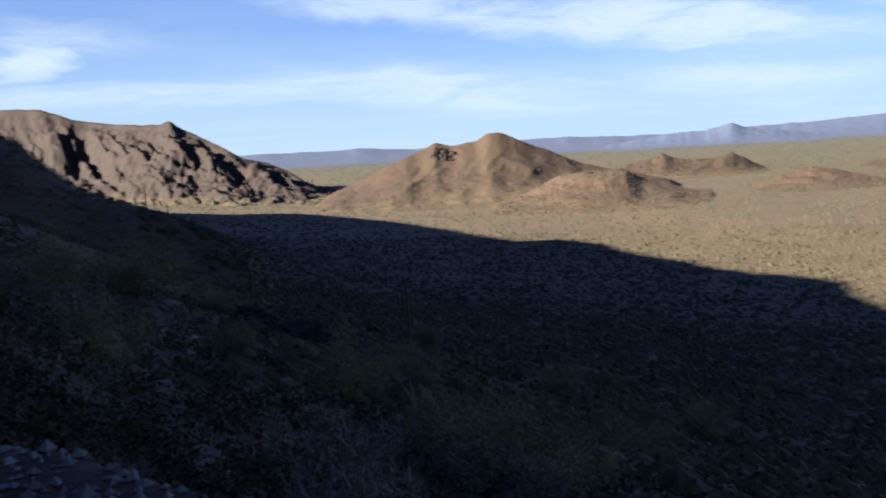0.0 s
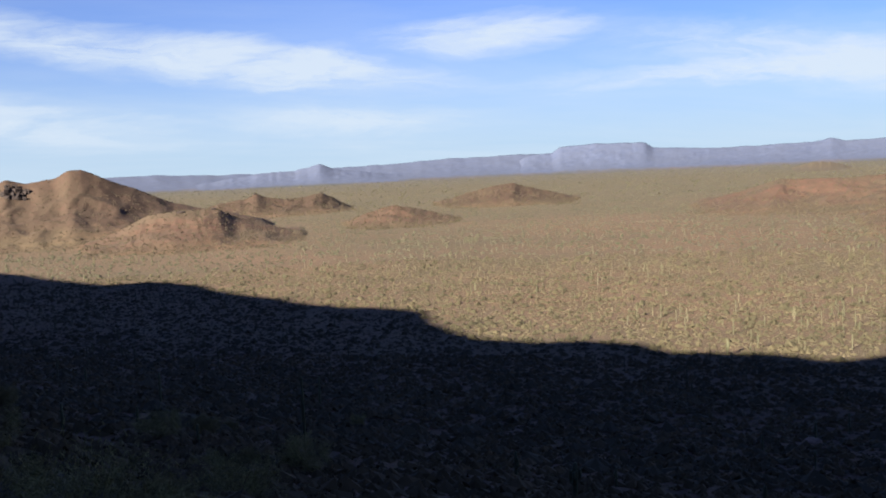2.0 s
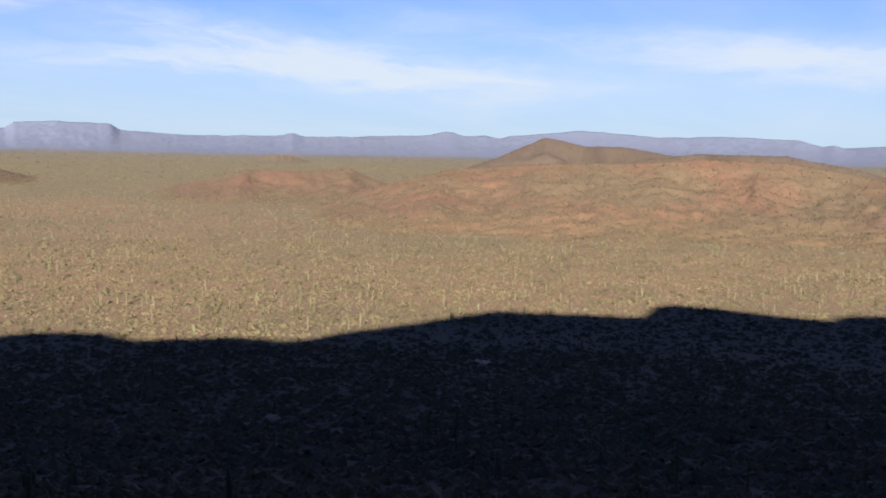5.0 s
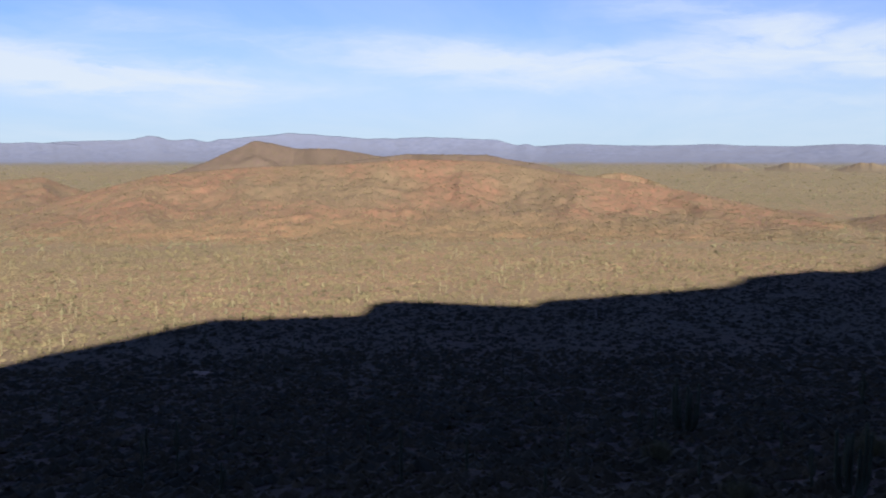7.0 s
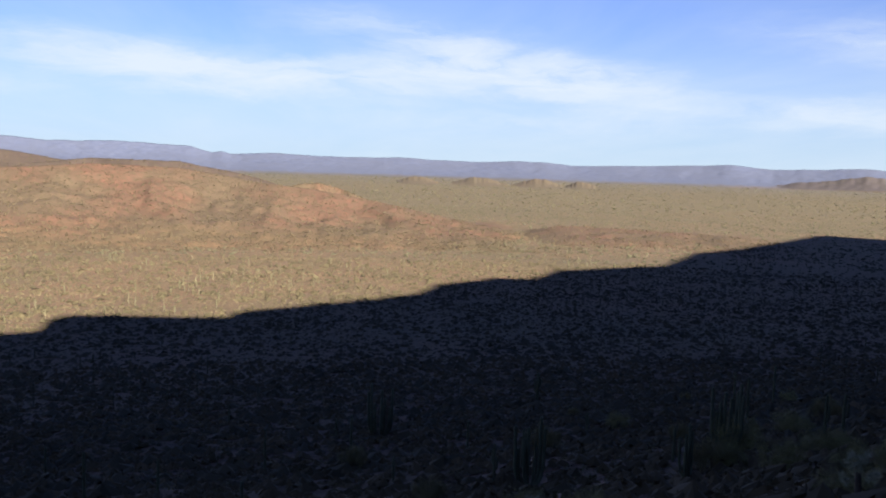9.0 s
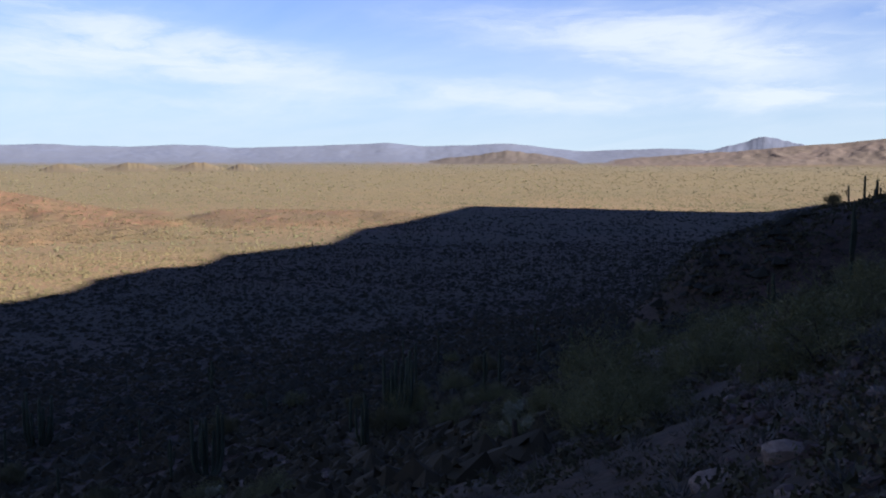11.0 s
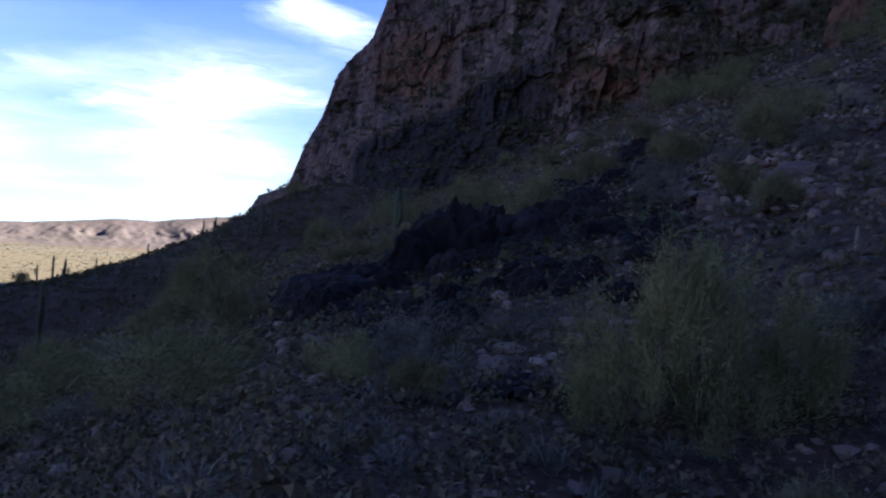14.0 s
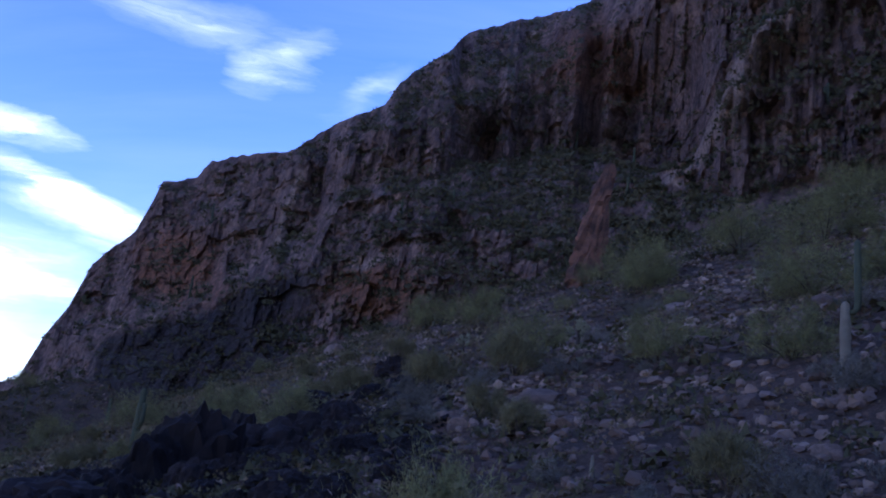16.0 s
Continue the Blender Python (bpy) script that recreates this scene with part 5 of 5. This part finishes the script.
at_spot(pv_a, 167.1, 60, 0.3, 1.2)
at_spot(pv_b, 199.0, 82, 0.7, 1.7)
at_spot(pv_c, 180.9, 53, 0.2, 1.25)
SHRUBS = [  # kind, azimuth, distance, width
    (0, 188.3, 90, 7.2), (0, 189.7, 48, 3.6), (1, 198.4, 58, 4.6), (2, 175.0, 68, 2.6), (2, 179.0, 44, 2.2), (2, 181.5, 40, 2.0), (2, 185.7, 14, 1.9), (0, 188.7, 87, 5.2), (0, 197.2, 44, 3.5),
    (2, 193.9, 28, 2.3), (1, 181.5, 71, 4.4), (0, 178.0, 95, 5.0), (1, 194.2, 92, 5.3), (0, 175.3, 123, 6.0), (0, 154.4, 190, 7.0), (1, 148.4, 104, 6.8), (1, 146.2, 25, 3.0),
    (0, 146.9, 107, 5.6), (2, 149.5, 45, 3.2), (1, 3.3, 29, 3.6), (1, -18.4, 87, 6.0), (0, -2.4, 71, 4.5), (2, -13.2, 51, 3.0), (1, 11.3, 64, 4.2), (0, -21.0, 34, 3.4), (0, -1.5, 36, 3.0), (2, 7.0, 42, 2.6), (1, -24.0, 60, 4.2), (0, 125.0, 47, 3.6),
    (1, 131.0, 62, 4.6), (0, 112.1, 129, 6.5), (0, 130.9, 56, 4.0), (1, 139.8, 50, 3.4), (0, 146.6, 34, 2.2), (1, 124.8, 40, 3.4),
    (0, 8.0, 36, 2.8), (1, -7.0, 44, 3.4), (0, 163.5, 90, 4.6), (1, 159.0, 110, 5.0), (2, 176.0, 62, 3.2), (0, 203.0, 60, 4.2), (1, 201.0, 100, 5.2), (0, 156.0, 22, 1.8), (2, 160.5, 19, 1.3)]
for k, (kind, az, r, w) in enumerate(SHRUBS):
    src, full = ((pv_a, 4.6), (pv_b, 5.8), (pv_c, 3.4))[kind]
    copy_thing(src, on_ground(az, r, 0, k * 2.1, w / full))
for k in range(40):
    az, r = rs.choice((rs.uniform(-26, 20), rs.uniform(88, 158), rs.uniform(88, 158))), rs.uniform(60, 240)
    src, full = ((pv_a, 4.6), (pv_b, 5.8), (pv_c, 3.4))[rs.choice((0, 1, 2))]
    copy_thing(src, on_ground(az, r, 0, rs.uniform(0, 6), rs.uniform(2.5, 5.5) / full))

for k in range(18):     # rounded bushes below the spur
    src, full = ((pv_a, 4.6), (pv_b, 5.8))[k % 2]
    copy_thing(src, on_ground(rs.uniform(98, 150), rs.uniform(32, 110), 0, rs.uniform(0, 6), rs.uniform(1.8, 3.8) / full))
for k in range(30):     # slim yellow-green bushes below the cliff
    copy_thing(pv_c, on_ground(rs.uniform(139, 174), rs.uniform(58, 130), 0, rs.uniform(0, 6), rs.uniform(1.4, 3.0) / 3.4))
for k in range(20):
    az = rs.uniform(150, 203)
    r = rs.uniform(22, float(np.interp(az, ct[:, 0], ct[:, 1])) - 8)
    if 151 < az < 174 and r < 70:      # the black rocks lie bare
        continue
    src, full = ((pv_a, 4.6), (pv_b, 5.8), (pv_c, 3.4))[rs.choice((0, 1, 2))]
    copy_thing(src, on_ground(az, r, 0, rs.uniform(0, 6), rs.uniform(0.9, 1.4 + r / 60) / full))

grey = shrub("brittlebush", "soft rounded grey brittlebush shrub", GREYLEAF, 1.6, 1.0, 16, 130, 0.16, 0.010, 27, group="grey shrubs on the slope", upright=0.9)
at_spot(grey, 187.0, 24, 0.4, 1.2)
for k in range(90):
    az, r = rs.uniform(140, 203), rs.uniform(17, 85)
    if 151 < az < 174 and r > 26:
        continue
    copy_thing(grey, on_ground(az, r, 0, rs.uniform(0, 6), rs.uniform(0.5, 1.2)))
for k in range(10):
    az, r = rs.uniform(-28, 12), rs.uniform(9, 50)
    copy_thing(grey, on_ground(az, r, 0, rs.uniform(0, 6), rs.uniform(0.7, 1.7)))


def rock_mesh(name, material, seed, sub=3, jag=0.28, cuts=7):
    bm = bmesh.new()
    bmesh.ops.create_icosphere(bm, subdivisions=sub, radius=1.0)
    P = np.array([v.co[:] for v in bm.verts])
    d = 1 + jag * fbm(P[:, 0] * 1.3 + seed * 7.1, P[:, 1] * 1.3, P[:, 2] * 1.3, 3) + 0.6 * jag * fbm(P[:, 0] * 3.4, P[:, 1] * 3.4 + seed, P[:, 2] * 3.4, 4, 0.65)
    if not cuts:      # clinkery lava
        d = 0.9 + jag * 1.5 * (ridged(P[:, 0] * 1.9 + seed * 3.7, P[:, 1] * 1.9, P[:, 2] * 1.9 + 0.4, 5, 0.62) - 0.62) + 0.5 * jag * fbm(P[:, 0] * 1.1, P[:, 1] * 1.1 + seed, P[:, 2] * 1.1, 2) + 0.35 * jag * fbm(P[:, 0] * 5.3, P[:, 1] * 5.3 + seed, P[:, 2] * 5.3, 3, 0.7)
    Q = P * d[:, None]
    r_ = np.random.default_rng(seed)
    for k in range(cuts):      # broken flat faces
        nrm = r_.normal(size=3)
        nrm /= np.linalg.norm(nrm)
        over = np.maximum(Q @ nrm - r_.uniform(0.55, 0.85), 0)
        Q = Q - over[:, None] * nrm * 0.9
    for v, q in zip(bm.verts, Q):
        v.co = q
    me = bpy.data.meshes.new(name)
    bm.to_mesh(me)
    bm.free()
    me.materials.append(material)
    return me


def boulders(label, material, places, seed, group):
    meshes = [rock_mesh("boulder", material, seed + k, 4 if material is DARKROCK else 3, 0.40 if material is DARKROCK else 0.28, 0 if material is DARKROCK else 7) for k in range(6 if material is DARKROCK else 4)]
    for k, (az, r, w, h) in enumerate(places):
        ob = tagged(new("boulder", meshes[k % len(meshes)]), label, "boulder", group)
        ob.matrix_basis = on_ground(az, r, 0.1 * h, k * 1.3, (w * 0.60, w * 0.52, h * 0.66))


boulders("black lava boulder in the ravine", DARKROCK, [(162.6, 48, 4.4, 6.6), (160.1, 45, 3.0, 5.0), (166.4, 51, 4.2, 4.6), (173.4, 79, 3.2, 3.2), (164.8, 55, 3.0, 4.6), (168.6, 54, 3.2, 3.2), (158.0, 42, 3.0, 2.6), (155.2, 40, 4.6, 2.6), (170.6, 57, 2.6, 3.0), (155.2, 47, 3.8, 2.1), (170.4, 60, 2.8, 2.2), (157.8, 52, 2.7, 1.7),
    (168.2, 37, 2.1, 1.4), (150.9, 33, 2.0, 0.9), (-9.6, 86, 6.4, 4.4), (-6.6, 78, 4.4, 2.9), (162.0, 53, 2.6, 2.0), (166.6, 55, 2.9, 1.9), (158.9, 46, 2.2, 1.4), (153.5, 42, 2.4, 1.1), (164.2, 44, 2.0, 1.1),
    (-12.0, 92, 5.0, 3.4), (171.6, 52, 1.9, 1.2), (169.0, 66, 2.7, 2.0), (156.4, 60, 3.0, 1.6), (158.8, 40, 1.6, 2.0), (162.2, 42, 2.0, 2.4), (164.6, 42, 2.0, 2.0), (154.3, 36, 2.0, 2.2), (155.8, 38, 2.6, 1.9), (151.2, 34, 1.6, 1.3), (166.4, 47, 2.6, 2.0),
    (172.2, 64, 2.2, 2.2), (170.2, 48, 2.4, 1.8), (168.0, 44, 1.9, 1.5)]
    + [(rs.uniform(152, 175.5), rs.uniform(29, 58), q, q * rs.uniform(0.6, 1.1)) for q in [rs.uniform(0.6, 1.7) for _ in range(90)]], 31, "black boulders in the ravine")
boulders("pale weathered boulder among the scrub", PALEROCK, [(152.4, 29, 0.5, 0.7), (152.8, 20, 0.35, 0.25), (159.3, 37, 1.0, 0.9), (163.9, 19, 0.55, 0.45), (166.1, 18, 0.6, 0.35), (153.8, 64, 1.6, 0.7),
    (191.6, 17, 0.9, 0.6), (182.3, 14.5, 0.5, 0.35), (161.0, 24, 0.7, 0.4), (-10.5, 46, 1.9, 0.9), (-6.5, 69, 1.8, 1.3), (101.8, 93, 2.4, 2.0), (135.4, 18, 0.9, 0.5), (131.5, 18, 0.9, 0.5),
    (46.8, 218, 4.2, 2.2), (60.1, 326, 9.0, 1.6), (145.9, 78, 1.4, 1.1), (152.3, 27, 0.4, 0.9), (137.1, 69, 1.1, 0.9), (6.9, 34, 1.3, 0.4), (153.0, 31, 0.6, 0.4), (152.7, 25, 0.5, 0.3)], 41, "pale boulders on the slope")
boulders("grey-brown boulder on the scree slope", GREYROCK, [(187.9, 26, 1.0, 0.7), (189.3, 21, 1.2, 0.8), (182.6, 46, 2.0, 1.1), (179.6, 49, 1.6, 0.9), (-14.7, 15, 1.0, 0.5), (-16.3, 20, 1.2, 0.5), (-17.9, 9, 0.4, 0.25), (184.6, 40, 1.3, 0.7),
    (192.0, 50, 1.6, 0.9), (195.0, 38, 1.2, 0.6), (186.0, 60, 1.8, 1.0), (190.5, 70, 2.2, 1.2), (177.0, 45, 1.4, 0.8), (174.5, 40, 1.2, 0.8), (199.0, 55, 1.5, 0.8), (183.4, 80, 2.4, 1.3), (169.7, 140, 3.9, 2.6), (181.0, 30, 0.9, 0.5)]
    + [(rs.uniform(152, 203), rs.uniform(20, 105), q, q * 0.6) for q in [rs.uniform(0.4, 1.3) for _ in range(56)]]
    + [(rs.uniform(-30, 30), rs.uniform(22, 110), q, q * 0.6) for q in [rs.uniform(0.6, 1.8) for _ in range(40)]], 51, "grey boulders on the slope")


def cholla(label, seed):
    r_ = np.random.default_rng(seed)
    root = tagged(new("cholla_cactus"), label, "cactus", "chollas on the slope")
    a, b = column([(0, 0, -0.1), (0.02, 0, 0.3), (0, 0.02, 0.6)], [0.07, 0.06, 0.05], 5, 8)
    part("stem", mesh_from("stem", [tuple(q) for q in a], b, [BARK]), root)
    for k in range(11):
        u, q = r_.uniform(0, 6.28), r_.uniform(0.05, 0.34)
        c = np.array([q * math.cos(u), q * math.sin(u), r_.uniform(0.45, 0.95)])
        n = 130
        w = r_.normal(size=(n, 3))
        w /= np.linalg.norm(w, axis=1, keepdims=True)
        way = np.array([math.cos(u) * 0.5, math.sin(u) * 0.5, 0.7])
        pos = c + way * r_.uniform(-0.12, 0.12, (n, 1)) + w * 0.035
        v, f = twigs(pos, w, np.full(n, 0.06), np.full(n, 0.012))
        part("joint", mesh_from("joint", v, f, [CHOLLA], flat=True), root, "pale spiny joint")
    return root


ch = cholla("pale straw-coloured spiny cholla cactus", 61)
at_spot(ch, 177.6, 84, 0, 1.9)
for az, r, q in ((184.6, 64, 1.1), (119.0, 51, 1.5), (148.0, 60, 1.0), (195.5, 62, 1.1), (100.0, 80, 1.2)):
    copy_thing(ch, on_ground(az, r, 0, az, q))


def organ_pipe(label, seed):
    r_ = random.Random(seed)
    root = tagged(new("organ_pipe_cactus"), label, "cactus", "organ pipe cacti")
    for k in range(9):
        u, q = r_.uniform(0, 6.28), r_.uniform(0.15, 0.95)
        h = r_.uniform(2.2, 4.0)
        p = [(0.25 * q * math.cos(u), 0.25 * q * math.sin(u), -0.1), (0.8 * q * math.cos(u), 0.8 * q * math.sin(u), 0.5), (q * math.cos(u), q * math.sin(u), 1.2), (1.05 * q * math.cos(u), 1.05 * q * math.sin(u), h)]
        a, b = column(*tip(p, [0.08, 0.09, 0.10, 0.085], 0.12), 9, 18)
        part("stem", mesh_from("stem", [tuple(s_) for s_ in a], b, [CACTUS]), root)
    return root


op = organ_pipe("clump of upright green organ pipe cactus stems", 71)
at_spot(op, 109.6, 101, 0, 1.5)
for az, r, q in ((99.7, 115, 1.5), (111.4, 128, 1.6), (90.2, 200, 2.0)):
    copy_thing(op, on_ground(az, r, 0, az, q))

az, r, x, y = polar_scatter(6000, 150.5, 177, 19, 74, 0.7)
keep = fbm(x / 12, y / 12, 6.1, 3) > -0.22
x, y = x[keep], y[keep]
stuff("lava_rubble", *stones(x, y, np.exp(rng.normal(-1.3, 0.6, len(x))) * np.clip(np.hypot(x, y) / 40, 0.4, 1)), LAVA, "black broken lava rubble in the ravine", "stones")

# dark crags on the hills
def crags(hill_index, places):
    P = HILLS[hill_index][0]
    d = np.hypot(P[..., 0], P[..., 1])
    paz, pel = np.degrees(np.arctan2(P[..., 0], P[..., 1])), np.degrees(np.arctan2(P[..., 2] - EYE, d))
    for k, (az, el, w, h) in enumerate(places):
        i = np.unravel_index(np.argmin((paz - az) ** 2 + (pel - el) ** 2 + (d > HILLS[hill_index][1]) * 9), d.shape)
        q = P[i]
        ob = tagged(new("rock_outcrop", rock_mesh("rock_outcrop", DARKROCK, 80 + k + 10 * hill_index)), "dark craggy rock outcrop on the hillside", "rock", "outcrops on the hills")
        ob.matrix_basis = Matrix.Translation([float(c) for c in q]) @ Matrix.Rotation(radians(-az + 8 * k), 4, "Z") @ Matrix.Diagonal((w * 0.5, w * 0.35, h * 0.5, 1))


hr = random.Random(5)
crags(1, [(0.3 + 0.75 * q * math.cos(u) - 0.25 * q * math.sin(u), -0.16 + 0.36 * q * math.sin(u), hr.uniform(8, 18), hr.uniform(8, 15)) for u, q in [(hr.uniform(0, 6.28), hr.uniform(0.1, 1) ** 0.6) for _ in range(26)]])
crags(2, [(11.2, -1.7, 12, 6), (9.2, -1.75, 16, 5), (11.8, -1.95, 10, 4)])
crags(3, [(13.7, -0.83, 10, 8), (17.7, -1.0, 8, 4)])

# rubble along the foot of the cliff
az = rng.uniform(150, 205, 1500)
r = np.interp(az, ct[:, 0], ct[:, 1]) - rng.gamma(1.5, 9.0, 1500) + 3
x, y = az_xy(az, r)
stuff("rubble", *stones(x, y, np.exp(rng.normal(-0.7, 0.5, len(x))), False), STONE, "dark broken rock rubble at the cliff's foot", "stones")
s = rng.uniform(0.5, 1.4, 900)
stuff("scrub", *scrub_at(x[:900] + 1.5, y[:900] - 1.0, ground_z(x[:900] + 1.5, y[:900] - 1.0), s, 30, 0.9, 0.32), SCRUB_DARK, "green scrub along the cliff's foot", "scrub")

# the leaning spire of rusty rock below the cliff
nz, na = 40, 36
hz, an = np.meshgrid(np.linspace(0, 1, nz), np.linspace(0, 2 * np.pi, na, endpoint=False), indexing="ij")
rad = 0.75 * (1 - hz) ** 1.4 + 0.95 * np.sqrt(np.clip(1 - hz ** 9, 0, 1))
rad = rad * (1 + 0.55 * fbm(np.cos(an) * 1.6, np.sin(an) * 1.6, hz * 4, 4) + 0.10 * fbm(np.cos(an) * 5, np.sin(an) * 5, hz * 11, 3))
px, py = rad * np.cos(an) + 3.2 * hz, rad * np.sin(an) * 0.8
rad = rad * (0.70 + 0.62 * joints(an * 1.6 + 0.8 * fbm(hz * 5, an, 0.3, 2), hz * 8 + 0.6 * np.sin(an), 3))
px, py = rad * np.cos(an) + 3.2 * hz, rad * np.sin(an) * 0.8
P = np.stack([px, py, hz * 18.5 - 1.5], -1).transpose(1, 0, 2)
spire = new("rock_spire", sheet("rock_spire", P, RUSTROCK, closed=True, flat=True))
tagged(spire, "leaning spire of rusty orange-brown rock", "rock")
spire.matrix_basis = on_ground(184.3, 112, 0.5, radians(175.7))

# scrub on the cliff's ledges
N = np.cross(CLIFF_P[1:, :-1] - CLIFF_P[:-1, :-1], CLIFF_P[:-1, 1:] - CLIFF_P[:-1, :-1])
N /= np.linalg.norm(N, axis=-1, keepdims=True) + 1e-9
flat_i, flat_j = np.nonzero(np.abs(N[:580, 6:ROWS - 2, 2]) > 0.60)
flat_j = flat_j + 6
pick = rng.integers(0, len(flat_i), 8500)
p = CLIFF_P[flat_i[pick], flat_j[pick]] + rng.normal(size=(8500, 3)) * (0.3, 0.3, 0)
s = rng.uniform(0.35, 1.5, 8500)
v, f = tufts(p, s, s * 0.9, 14, 0.45)
stuff("scrub", v, f, SCRUB_DARK, "dark green scrub on the ledges of the cliff", "scrub")
edge = [k for k in range(0, len(flat_i), 1) if 0.2 < flat_j[k] / ROWS < 0.75]
for k in range(14):
    i = edge[rs.randrange(len(edge))]
    q = CLIFF_P[flat_i[i], flat_j[i]]
    h = rs.uniform(2.0, 4.5)
    copy_thing(KINDS[rs.choice((0, 0, 1))], Matrix.Translation((float(q[0]), float(q[1]), float(q[2]) - 0.2)) @ Matrix.Diagonal((0.9, 0.9, h / 5.0, 1)))
